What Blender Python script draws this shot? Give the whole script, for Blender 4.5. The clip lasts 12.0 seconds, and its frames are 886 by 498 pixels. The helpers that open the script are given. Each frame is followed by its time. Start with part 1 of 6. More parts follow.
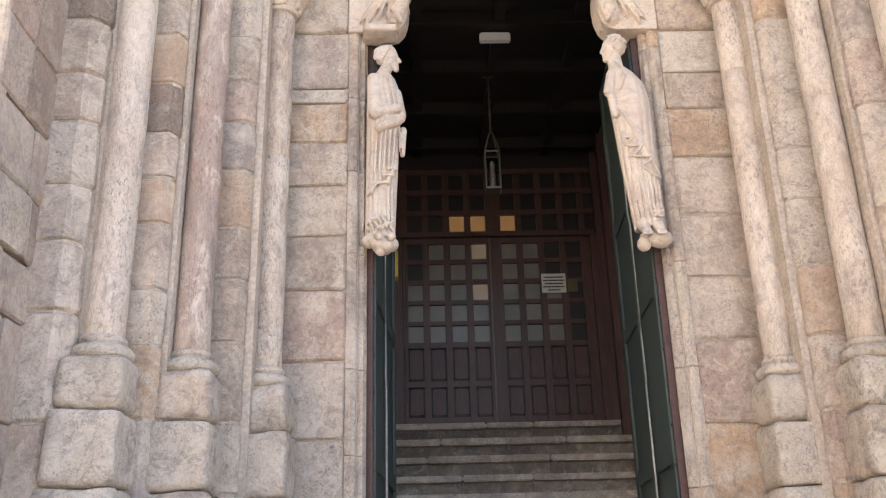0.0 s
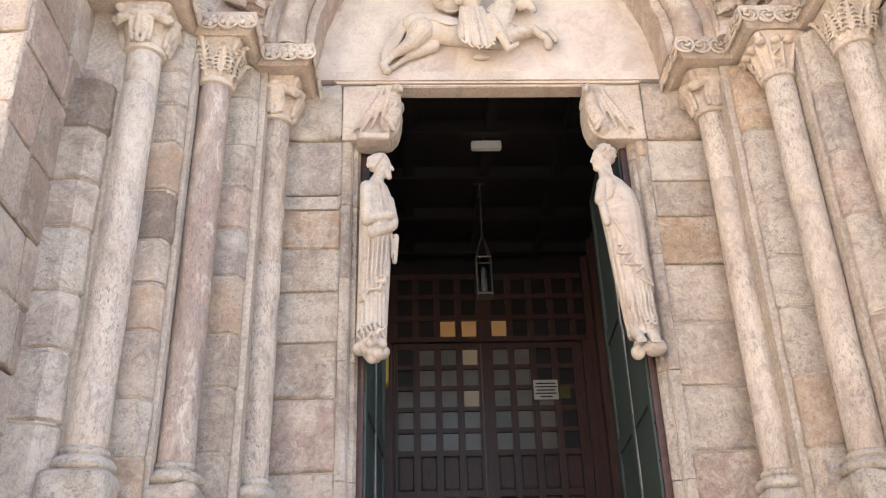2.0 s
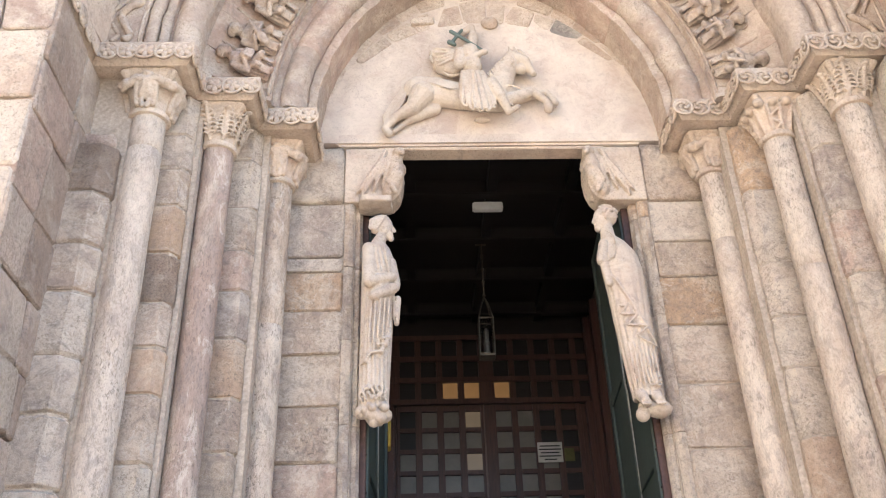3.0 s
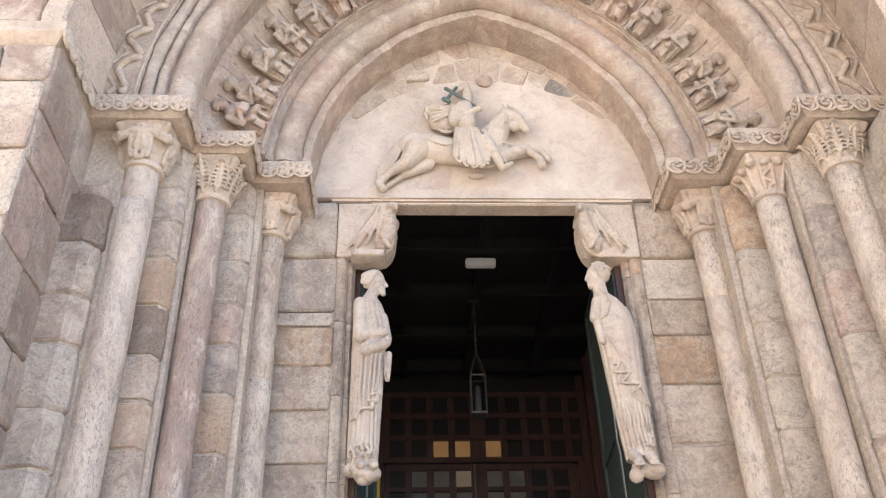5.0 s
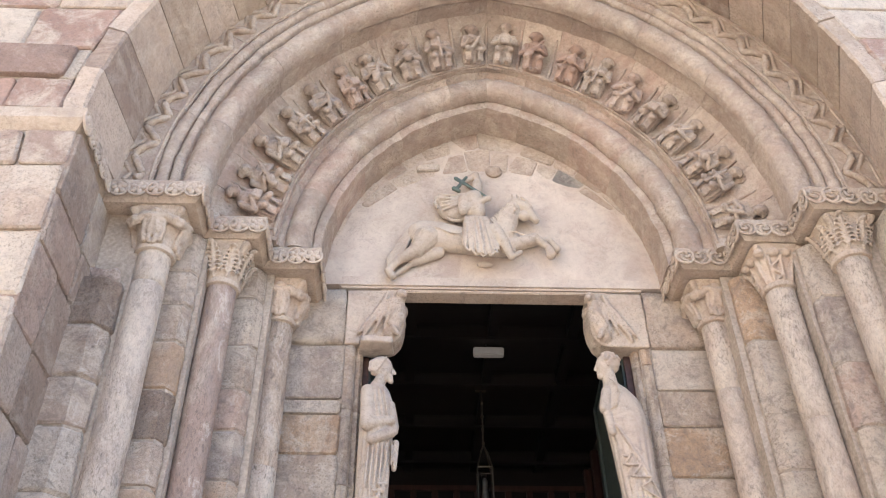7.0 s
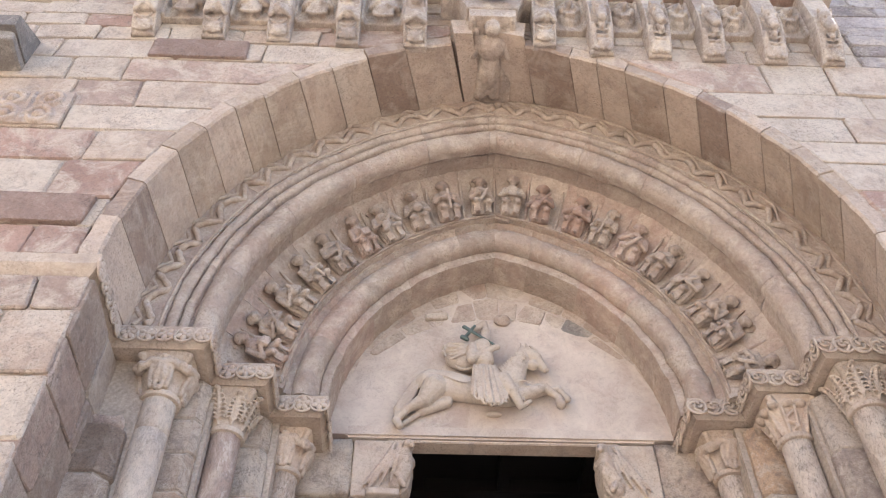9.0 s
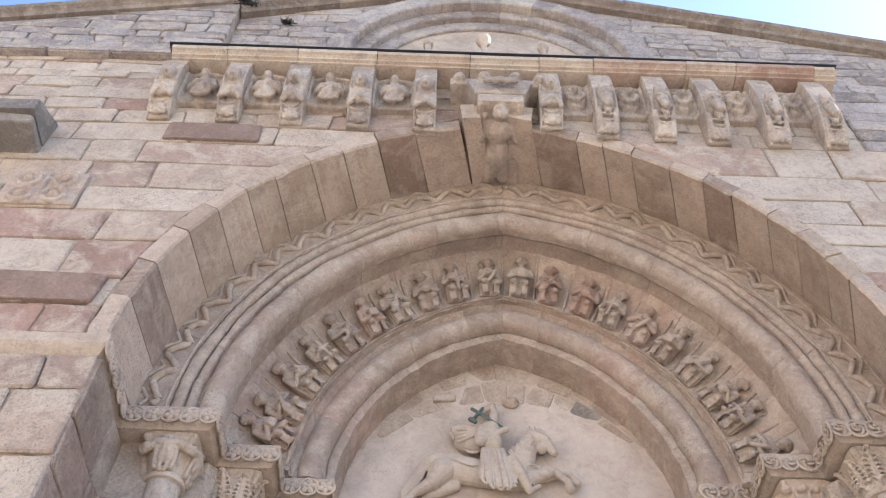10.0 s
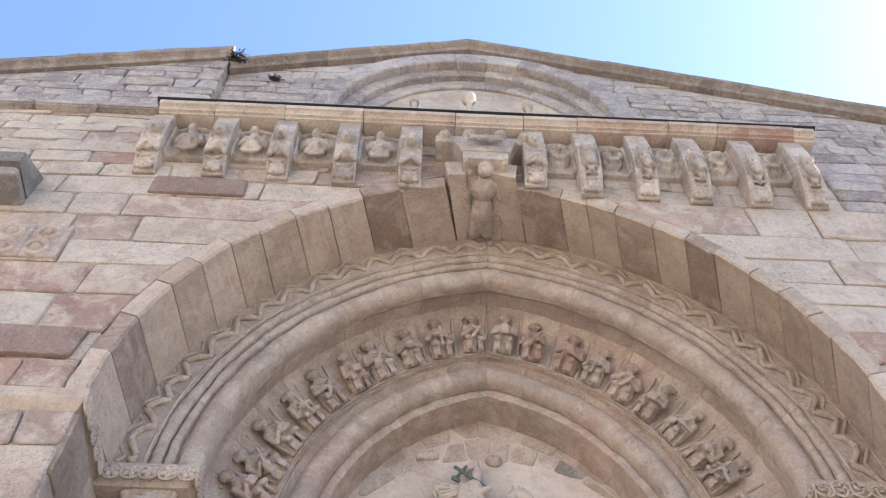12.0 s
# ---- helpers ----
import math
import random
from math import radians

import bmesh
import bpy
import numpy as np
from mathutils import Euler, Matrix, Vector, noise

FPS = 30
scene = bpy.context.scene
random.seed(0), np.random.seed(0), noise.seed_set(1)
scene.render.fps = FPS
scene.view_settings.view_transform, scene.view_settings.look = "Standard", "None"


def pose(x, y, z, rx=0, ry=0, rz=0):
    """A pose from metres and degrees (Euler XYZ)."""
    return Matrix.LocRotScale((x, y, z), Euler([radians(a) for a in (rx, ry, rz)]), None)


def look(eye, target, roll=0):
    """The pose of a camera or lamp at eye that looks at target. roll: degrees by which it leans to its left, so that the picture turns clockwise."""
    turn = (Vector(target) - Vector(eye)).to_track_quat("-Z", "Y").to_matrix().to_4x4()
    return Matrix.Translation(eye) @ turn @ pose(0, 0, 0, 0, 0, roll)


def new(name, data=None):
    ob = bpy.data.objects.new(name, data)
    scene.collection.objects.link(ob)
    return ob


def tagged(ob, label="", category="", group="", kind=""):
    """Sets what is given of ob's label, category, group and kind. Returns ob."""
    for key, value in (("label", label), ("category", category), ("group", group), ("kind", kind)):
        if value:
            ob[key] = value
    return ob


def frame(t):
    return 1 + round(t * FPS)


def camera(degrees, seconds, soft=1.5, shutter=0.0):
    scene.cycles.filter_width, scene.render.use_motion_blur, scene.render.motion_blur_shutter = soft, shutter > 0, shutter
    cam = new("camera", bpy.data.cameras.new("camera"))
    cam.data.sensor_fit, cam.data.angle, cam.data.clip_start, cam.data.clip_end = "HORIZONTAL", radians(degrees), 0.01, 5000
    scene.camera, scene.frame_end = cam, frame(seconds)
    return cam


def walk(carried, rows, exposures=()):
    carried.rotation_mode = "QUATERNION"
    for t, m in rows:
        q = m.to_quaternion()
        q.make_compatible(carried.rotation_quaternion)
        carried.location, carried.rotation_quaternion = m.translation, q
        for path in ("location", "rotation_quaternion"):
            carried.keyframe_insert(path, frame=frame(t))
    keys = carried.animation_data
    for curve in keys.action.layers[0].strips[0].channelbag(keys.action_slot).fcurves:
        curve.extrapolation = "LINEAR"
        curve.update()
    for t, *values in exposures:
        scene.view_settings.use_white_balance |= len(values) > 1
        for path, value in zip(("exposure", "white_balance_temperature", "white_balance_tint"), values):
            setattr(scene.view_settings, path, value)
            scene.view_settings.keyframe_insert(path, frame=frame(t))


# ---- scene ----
cam = camera(51.6, 12.0, 1.1)
PATH = [
    (0, -0.618, -0.046, 1.572, -1.52, 20.63, -1.52),
    (0.5, -0.617, -0.045, 1.581, -1.79, 21.77, -1.92),
    (1, -0.612, -0.040, 1.596, -2.06, 23.98, -2.12),
    (1.5, -0.620, -0.032, 1.603, -2.27, 25.56, -1.88),
    (2, -0.633, -0.023, 1.620, -2.43, 26.96, -1.69),
    (2.5, -0.635, -0.023, 1.627, -2.50, 28.69, -1.75),
    (3, -0.635, -0.023, 1.633, -2.44, 30.70, -1.99),
    (3.5, -0.632, -0.016, 1.648, -2.54, 32.43, -2.15),
    (5.5, -0.629, 0.009, 1.637, -3.23, 34.82, -1.42),
    (6, -0.632, 0.008, 1.620, -3.22, 36.01, -1.26),
    (6.5, -0.645, 0.014, 1.611, -3.09, 37.74, -1.39),
    (7, -0.651, 0.019, 1.614, -2.76, 39.96, -0.80),
    (7.5, -0.654, 0.029, 1.613, -2.66, 42.70, -0.30),
    (9.5, -0.657, 0.044, 1.573, -1.76, 51.93, 0.23),
    (10, -0.658, 0.040, 1.567, -1.32, 54.63, 0.75),
    (10.5, -0.660, 0.038, 1.577, -1.51, 56.93, 0.45),
    (11, -0.655, 0.029, 1.572, -1.77, 58.10, 0.39),
    (11.5, -0.655, 0.029, 1.569, -2.49, 58.13, 0.02),
    (12, -0.654, 0.031, 1.566, -3.00, 58.08, -0.19),
]
walk(cam, [(t, Matrix.Translation((x, y, z)) @ Euler((0, 0, radians(yaw))).to_matrix().to_4x4() @ pose(0, 0, 0, 90 + pitch) @ pose(0, 0, 0, 0, 0, roll)) for t, x, y, z, yaw, pitch, roll in PATH],
     [(0.0, 2.70, 6700, 16), (3.5, 2.68, 6550, 15), (6.5, 2.40, 6350, 16), (9.5, 2.00, 6250, 19), (10.5, 1.85, 6100, 16), (12.0, 1.85, 6050, 16)])

# ---- daylight: the front stands in the church's own shade, under a clear sky ----
SUN_UP, SUN_FROM = 46.0, 80.0
world = bpy.data.worlds.new("sky")
scene.world = world
world.use_nodes = True
sky = world.node_tree.nodes.new("ShaderNodeTexSky")
sky.sky_type, sky.sun_disc = "NISHITA", False
sky.air_density, sky.dust_density, sky.ozone_density = 1.3, 0.45, 2.3
sky.sun_elevation, sky.sun_rotation = radians(SUN_UP), radians(SUN_FROM)
back = world.node_tree.nodes["Background"]
back.inputs["Strength"].default_value = 0.10
world.node_tree.links.new(sky.outputs[0], back.inputs["Color"])
sun_data = bpy.data.lights.new("sun", "SUN")
sun_data.energy, sun_data.angle, sun_data.color = 5.0, radians(0.55), (1.0, 0.95, 0.88)
sun = new("sun", sun_data)
a, e = radians(SUN_FROM), radians(SUN_UP)
sun.matrix_world = look((30 * math.sin(a) * math.cos(e), 30 * math.cos(a) * math.cos(e), 30 * math.sin(e)), (0, 0, 0))


# ---- materials ----
def nodes_of(name):
    mat = bpy.data.materials.new(name)
    mat.use_nodes = True
    nt = mat.node_tree
    return mat, nt, nt.nodes["Principled BSDF"]


def add(nt, kind, **values):
    n = nt.nodes.new(kind)
    for key, value in values.items():
        if key in n.inputs:
            n.inputs[key].default_value = value
    return n


def ramp(nt, source, stops, constant=False):
    n = nt.nodes.new("ShaderNodeValToRGB")
    el = n.color_ramp.elements
    if constant:
        n.color_ramp.interpolation = "CONSTANT"
    while len(el) < len(stops):
        el.new(0.5)
    for item, (p, c) in zip(el, stops):
        item.position, item.color = p, (*c, 1)
    nt.links.new(source, n.inputs["Fac"])
    return n.outputs["Color"]


def mix(nt, kind, fac, a, b):
    n = nt.nodes.new("ShaderNodeMix")
    n.data_type, n.blend_type = "RGBA", kind
    for socket, value in ((n.inputs["Factor"], fac), (n.inputs["A"], a), (n.inputs["B"], b)):
        if isinstance(value, (int, float)):
            socket.default_value = value
        elif isinstance(value, tuple):
            socket.default_value = (*value, 1)
        else:
            nt.links.new(value, socket)
    return n.outputs["Result"]


def stone_material(name, tones, stain=0.5, rough=0.85, relief=0.5, pink=0.35, islands=False, pits=0.55, streak=1.0, light=0.7, grit=0.75, mottle=0.22):
    """Old granite: a tone for each block, soft blotches, dark stains, pale lichen, grain and pits."""
    mat, nt, bsdf = nodes_of(name)
    link = nt.links.new
    tc = add(nt, "ShaderNodeTexCoord")
    if islands:
        rnd = add(nt, "ShaderNodeNewGeometry").outputs["Random Per Island"]
    else:
        rnd = add(nt, "ShaderNodeObjectInfo").outputs["Random"]
    off = add(nt, "ShaderNodeMath")
    off.operation = "MULTIPLY"
    off.inputs[1].default_value = 37.0
    link(rnd, off.inputs[0])
    vec = add(nt, "ShaderNodeVectorMath")
    vec.operation = "ADD"
    link(tc.outputs["Object"], vec.inputs[0])
    link(off.outputs[0], vec.inputs[1])
    mp = add(nt, "ShaderNodeMapping")
    mp.inputs["Scale"].default_value = (1, 1, streak)
    link(vec.outputs[0], mp.inputs["Vector"])
    v = mp.outputs[0]

    def noise_of(scale, detail=4.0, rough_=0.55, distortion=0.0):
        n = add(nt, "ShaderNodeTexNoise", Scale=scale, Detail=detail, Roughness=rough_, Distortion=distortion)
        link(v, n.inputs["Vector"])
        return n.outputs["Fac"]

    k = len(tones)
    base = ramp(nt, rnd, [(i / k, c) for i, c in enumerate(tones)], True)
    soft = noise_of(1.7, 3, 0.5, 0.3)
    base = mix(nt, "MULTIPLY", 0.9, base, ramp(nt, soft, [(0.3, (0.80, 0.78, 0.77)), (0.7, (1.12, 1.12, 1.12))]))
    blotch = noise_of(3.0, 7, 0.65, 0.9)
    base = mix(nt, "MIX", ramp(nt, blotch, [(0.46, (0, 0, 0)), (0.60, (pink, pink, pink))]), base, (0.37, 0.25, 0.20))
    grey = noise_of(6.5, 9, 0.78, 1.5)
    base = mix(nt, "MIX", ramp(nt, grey, [(0.52, (0, 0, 0)), (0.64, (stain, stain, stain))]), base, (0.235, 0.20, 0.185))
    pale = noise_of(3.6, 8, 0.68, 0.8)
    base = mix(nt, "MIX", ramp(nt, pale, [(0.47, (0, 0, 0)), (0.62, (light, light, light))]), base, (0.64, 0.56, 0.465))
    mid = noise_of(34, 6, 0.75)
    base = mix(nt, "MULTIPLY", min(0.9, grit + 0.2), base, ramp(nt, mid, [(0.30, (0.74, 0.71, 0.69)), (0.50, (1.0, 1.0, 1.0)), (0.7, (1.08, 1.07, 1.06))]))
    grain = noise_of(150, 4, 0.7)
    base = mix(nt, "MULTIPLY", grit, base, ramp(nt, grain, [(0.33, (0.72, 0.70, 0.68)), (0.48, (1.0, 1.0, 1.0)), (0.66, (1.08, 1.07, 1.06))]))
    # crusted lichen: small hard-edged dark and chalky flecks
    crust = noise_of(9, 9, 0.80, 0.8)
    base = mix(nt, "MIX", ramp(nt, crust, [(0.53, (0, 0, 0)), (0.585, (mottle, mottle, mottle))]), base, (0.25, 0.205, 0.185))
    base = mix(nt, "MIX", ramp(nt, crust, [(0.40, (mottle, mottle, mottle)), (0.455, (0, 0, 0))]), base, (0.70, 0.63, 0.545))
    # eroded pits with dirt in them, gathered in patches
    where = ramp(nt, noise_of(2.2, 4, 0.6, 0.5), [(0.40, (0, 0, 0)), (0.58, (1, 1, 1))])
    speck = ramp(nt, noise_of(62, 5, 0.7, 0.6), [(0.54, (0, 0, 0)), (0.62, (1, 1, 1))])
    pit = mix(nt, "MULTIPLY", 1.0, where, speck)
    pit_f = mix(nt, "MULTIPLY", 1.0, pit, (pits, pits, pits))
    base = mix(nt, "MIX", pit_f, base, (0.17, 0.14, 0.115))
    link(base, bsdf.inputs["Base Color"])
    bsdf.inputs["Roughness"].default_value = rough
    bsdf.inputs["Specular IOR Level"].default_value = 0.25
    b1 = add(nt, "ShaderNodeBump", Strength=relief, Distance=0.02)
    link(mid, b1.inputs["Height"])
    b2 = add(nt, "ShaderNodeBump", Strength=relief * 0.8, Distance=0.004)
    link(grain, b2.inputs["Height"])
    link(b1.outputs[0], b2.inputs["Normal"])
    b3 = add(nt, "ShaderNodeBump", Strength=relief * 0.8, Distance=0.05)
    link(pale, b3.inputs["Height"])
    link(b3.outputs[0], b1.inputs["Normal"])
    b4 = add(nt, "ShaderNodeBump", Strength=relief, Distance=0.012)
    b4.invert = True
    link(pit, b4.inputs["Height"])
    b5 = add(nt, "ShaderNodeBump", Strength=min(1.0, relief * 1.3), Distance=0.03)
    link(crust, b5.inputs["Height"])
    link(b5.outputs[0], b3.inputs["Normal"])
    link(b2.outputs[0], b4.inputs["Normal"])
    link(b4.outputs[0], bsdf.inputs["Normal"])
    return mat


def plain_material(name, color, rough=0.6, metal=0.0, wear=0.25, scale=18.0, relief=0.15, stretch=(1, 1, 1)):
    mat, nt, bsdf = nodes_of(name)
    link = nt.links.new
    tc = add(nt, "ShaderNodeTexCoord")
    mp = add(nt, "ShaderNodeMapping")
    mp.inputs["Scale"].default_value = stretch
    link(tc.outputs["Object"], mp.inputs["Vector"])
    n = add(nt, "ShaderNodeTexNoise", Scale=scale, Detail=6.0, Roughness=0.65)
    link(mp.outputs[0], n.inputs["Vector"])
    n2 = add(nt, "ShaderNodeTexNoise", Scale=scale * 0.12, Detail=4.0, Roughness=0.6)
    link(mp.outputs[0], n2.inputs["Vector"])
    lo = tuple(c * (1 - wear) for c in color)
    hi = tuple(min(1, c * (1 + wear)) for c in color)
    c1 = ramp(nt, n.outputs["Fac"], [(0.3, lo), (0.7, hi)])
    c2 = mix(nt, "MULTIPLY", 0.7, c1, ramp(nt, n2.outputs["Fac"], [(0.35, (0.75, 0.74, 0.72)), (0.65, (1.1, 1.1, 1.1))]))
    link(c2, bsdf.inputs["Base Color"])
    bsdf.inputs["Roughness"].default_value, bsdf.inputs["Metallic"].default_value = rough, metal
    b = add(nt, "ShaderNodeBump", Strength=relief, Distance=0.004)
    link(n.outputs["Fac"], b.inputs["Height"])
    link(b.outputs[0], bsdf.inputs["Normal"])
    return mat


BEIGE, PALE, PINK, GREY, BROWN, OCHRE, DUSK = ((0.53, 0.43, 0.345), (0.60, 0.515, 0.425), (0.50, 0.375, 0.305), (0.47, 0.40, 0.345), (0.30, 0.225, 0.18), (0.54, 0.385, 0.26), (0.42, 0.32, 0.265))
M_JAMB = stone_material("weathered_jamb_granite", [BEIGE, PALE, PALE, BEIGE, GREY, PALE, (0.50, 0.405, 0.32), BEIGE, PALE, OCHRE, PINK], 0.5, 0.85, 0.6, 0.22, mottle=0.45)
M_BASE = stone_material("chalky_base_granite", [(0.64, 0.56, 0.46), (0.60, 0.52, 0.43), (0.57, 0.47, 0.38), (0.62, 0.54, 0.45)], 0.45, 0.85, 0.6, 0.15, light=0.8, mottle=0.5)
M_SHAFT = stone_material("mottled_shaft_granite", [PINK, GREY, BEIGE, PALE, PINK, BEIGE], 0.6, 0.8, 0.5, 0.35, pits=0.8, streak=0.5, mottle=0.50)
M_SHAFT_PALE = stone_material("pale_shaft_granite", [PALE, (0.57, 0.485, 0.40), (0.54, 0.45, 0.37), (0.58, 0.495, 0.415)], 0.45, 0.8, 0.45, 0.18, pits=0.6, streak=0.5, mottle=0.38)
M_CARVED = stone_material("carved_pale_granite", [BEIGE, (0.55, 0.46, 0.37), (0.50, 0.415, 0.335)], 0.4, 0.85, 0.24, 0.25, pits=0.5, light=0.4, grit=0.4, mottle=0.14)
M_STATUE = stone_material("pale_statue_limestone", [(0.52, 0.445, 0.37), (0.50, 0.425, 0.35)], 0.5, 0.85, 0.12, 0.3, pits=0.35, light=0.35, grit=0.3, mottle=0.08)
M_ARCH = stone_material("archivolt_granite", [(0.45, 0.365, 0.30), (0.42, 0.345, 0.285), (0.45, 0.34, 0.28), (0.41, 0.335, 0.28), (0.47, 0.385, 0.315)], 0.5, 0.85, 0.3, 0.35, pits=0.6, light=0.4, grit=0.5)
M_HOOD = stone_material("hood_voussoir_granite", [BEIGE, (0.47, 0.375, 0.29), BEIGE, (0.40, 0.315, 0.25), (0.52, 0.43, 0.345), (0.44, 0.35, 0.27), BROWN, BEIGE], 0.4, 0.85, 0.3, 0.2, light=0.4, mottle=0.12, grit=0.5)
M_BAND = stone_material("pale_zigzag_granite", [(0.47, 0.385, 0.31), (0.45, 0.37, 0.295)], 0.4, 0.85, 0.3, 0.25, pits=0.5, light=0.4, grit=0.5)
M_WALL = stone_material("facade_ashlar_granite", [PALE, BEIGE, PINK, (0.56, 0.47, 0.385), DUSK, BEIGE, PALE, PALE, BEIGE, (0.43, 0.29, 0.235), (0.60, 0.52, 0.43)], 0.5, 0.85, 0.45, 0.25, mottle=0.14, grit=0.55)
M_REVEAL = stone_material("brown_reveal_granite", [(0.46, 0.37, 0.305), (0.48, 0.40, 0.33), PINK, (0.40, 0.31, 0.25), (0.52, 0.44, 0.36)], 0.5, 0.9, 0.6, 0.25, light=0.3)
M_UPPER = stone_material("grey_upper_rubble", [(0.47, 0.425, 0.41), (0.41, 0.36, 0.345), (0.52, 0.47, 0.455), (0.44, 0.40, 0.39), (0.56, 0.51, 0.48), (0.36, 0.315, 0.30)], 0.6, 0.9, 0.6, 0.15, pits=0.8, mottle=0.4)
M_SHAFT_PINK = stone_material("rosy_shaft_granite", [(0.46, 0.35, 0.30), (0.44, 0.34, 0.29)], 0.6, 0.8, 0.4, 0.45, pits=0.6, streak=0.4, light=0.45, mottle=0.45)
M_DARKSTONE = stone_material("dark_coarse_granite", [(0.31, 0.235, 0.185), (0.34, 0.26, 0.205)], 0.2, 0.9, 0.8, 0.2, light=0.2, grit=1.0)
M_ORANGE = stone_material("orange_stained_granite", [(0.51, 0.375, 0.265), (0.49, 0.365, 0.27)], 0.3, 0.85, 0.5, 0.3, light=0.35)
M_RED = stone_material("red_coarse_granite", [(0.40, 0.28, 0.235), (0.42, 0.30, 0.25)], 0.3, 0.9, 0.8, 0.3, light=0.15, grit=1.0)
M_SLATE = stone_material("dark_grey_weathered_stone", [(0.25, 0.23, 0.22), (0.28, 0.26, 0.24), (0.21, 0.195, 0.185)], 0.5, 0.85, 0.5, 0.05, light=0.25)
M_COPING = stone_material("stained_coping_granite", [(0.27, 0.22, 0.18), (0.22, 0.18, 0.15), (0.30, 0.245, 0.20)], 0.95, 0.9, 0.5, 0.2, light=0.3)
M_TYMP = stone_material("limewashed_tympanum", [(0.565, 0.485, 0.415)], 0.28, 0.8, 0.08, 0.3, pits=0.25, light=0.5, grit=0.2, mottle=0.04)
M_MORTAR = plain_material("lime_mortar", (0.40, 0.335, 0.275), 0.95, 0, 0.3, 40, 0.5)
M_STEP = stone_material("worn_step_stone", [(0.44, 0.39, 0.32), (0.38, 0.335, 0.275)], 0.7, 0.7, 0.3, 0.1)
# far darker than the treads: dirt plus painted-in shade under the nosings
M_RISER = stone_material("dirty_shaded_riser_stone", [(0.20, 0.175, 0.145), (0.16, 0.14, 0.12)], 0.6, 0.8, 0.4, 0.1, light=0.2)
M_DARKWOOD = plain_material("dark_brown_varnished_wood", (0.072, 0.032, 0.026), 0.45, 0, 0.35, 9, 0.2, (8, 8, 0.6))
# lighter brown that paints the bright reflection along the meeting bar
M_GLINTWOOD = plain_material("glint_brown_wood", (0.17, 0.10, 0.08), 0.4, 0, 0.25, 9, 0.2, (8, 8, 0.6))
# wood taken almost to black: the porch's deep shade is in the colour
M_SHADEWOOD = plain_material("shade_black_wood", (0.010, 0.0065, 0.0055), 0.6, 0, 0.3, 9, 0.2, (0.6, 8, 8))
M_GREEN = plain_material("dark_green_painted_wood", (0.044, 0.062, 0.055), 0.55, 0, 0.2, 14, 0.2, (8, 8, 0.8))
M_IRON = plain_material("dark_wrought_iron", (0.03, 0.028, 0.026), 0.5, 0.6, 0.3, 40)
M_STEEL = plain_material("pale_metal_strip", (0.45, 0.44, 0.41), 0.45, 0.5, 0.3, 40)
M_LEAD = plain_material("black_lead_flashing", (0.025, 0.025, 0.027), 0.6, 0.1, 0.3, 30)
M_GROUND = plain_material("street_paving", (0.22, 0.20, 0.17), 0.9, 0, 0.2, 6, 0.3)
# for the two added, unseen walls that bounce sunlight back
M_PLASTER = plain_material("cream_bounce_plaster", (0.62, 0.55, 0.44), 0.9, 0, 0.1, 3, 0.1)
# worn red-brown, darkened to include the shadow gap beside the statues
M_RUSTWOOD = plain_material("shade_darkened_red_brown_edge", (0.07, 0.032, 0.024), 0.6, 0, 0.4, 25, 0.3)


# ---- building helpers ----
def raw(name, verts, faces, mat, parent=None, label="", smooth=False):
    me = bpy.data.meshes.new(name)
    me.from_pydata([tuple(v) for v in verts], [], faces)
    me.materials.append(mat)
    if smooth:
        me.polygons.foreach_set("use_smooth", [True] * len(me.polygons))
    ob = new(name, me)
    ob.parent = parent
    if label:
        ob["label"] = label
    return ob


def part(name, bm, mat, parent=None, label="", smooth=False):
    """One mesh object from a bmesh, under a thing or under a part."""
    bmesh.ops.recalc_face_normals(bm, faces=bm.faces)
    me = bpy.data.meshes.new(name)
    bm.to_mesh(me)
    bm.free()
    me.materials.append(mat)
    if smooth:
        me.polygons.foreach_set("use_smooth", [True] * len(me.polygons))
    ob = new(name, me)
    ob.parent = parent
    if label:
        ob["label"] = label
    return ob


def thing(name, label, category, group="", kind="", at=(0, 0, 0)):
    ob = new(name)
    ob.location = at
    ob.empty_display_size = 0.1
    return tagged(ob, label, category, group, kind)


def box(bm, x0, x1, y0, y1, z0, z1, bevel=0.0):
    vs = [bm.verts.new(p) for p in ((x0, y0, z0), (x1, y0, z0), (x1, y1, z0), (x0, y1, z0), (x0, y0, z1), (x1, y0, z1), (x1, y1, z1), (x0, y1, z1))]
    fs = [bm.faces.new([vs[i] for i in f]) for f in ((0, 3, 2, 1), (4, 5, 6, 7), (0, 1, 5, 4), (1, 2, 6, 5), (2, 3, 7, 6), (3, 0, 4, 7))]
    if bevel:
        es = list({ed for f in fs for ed in f.edges})
        bmesh.ops.bevel(bm, geom=es, offset=bevel, segments=2, affect="EDGES")


def box_part(name, dims, mat, parent=None, label="", bevel=0.004):
    bm = bmesh.new()
    box(bm, *dims, bevel)
    return part(name, bm, mat, parent, label)


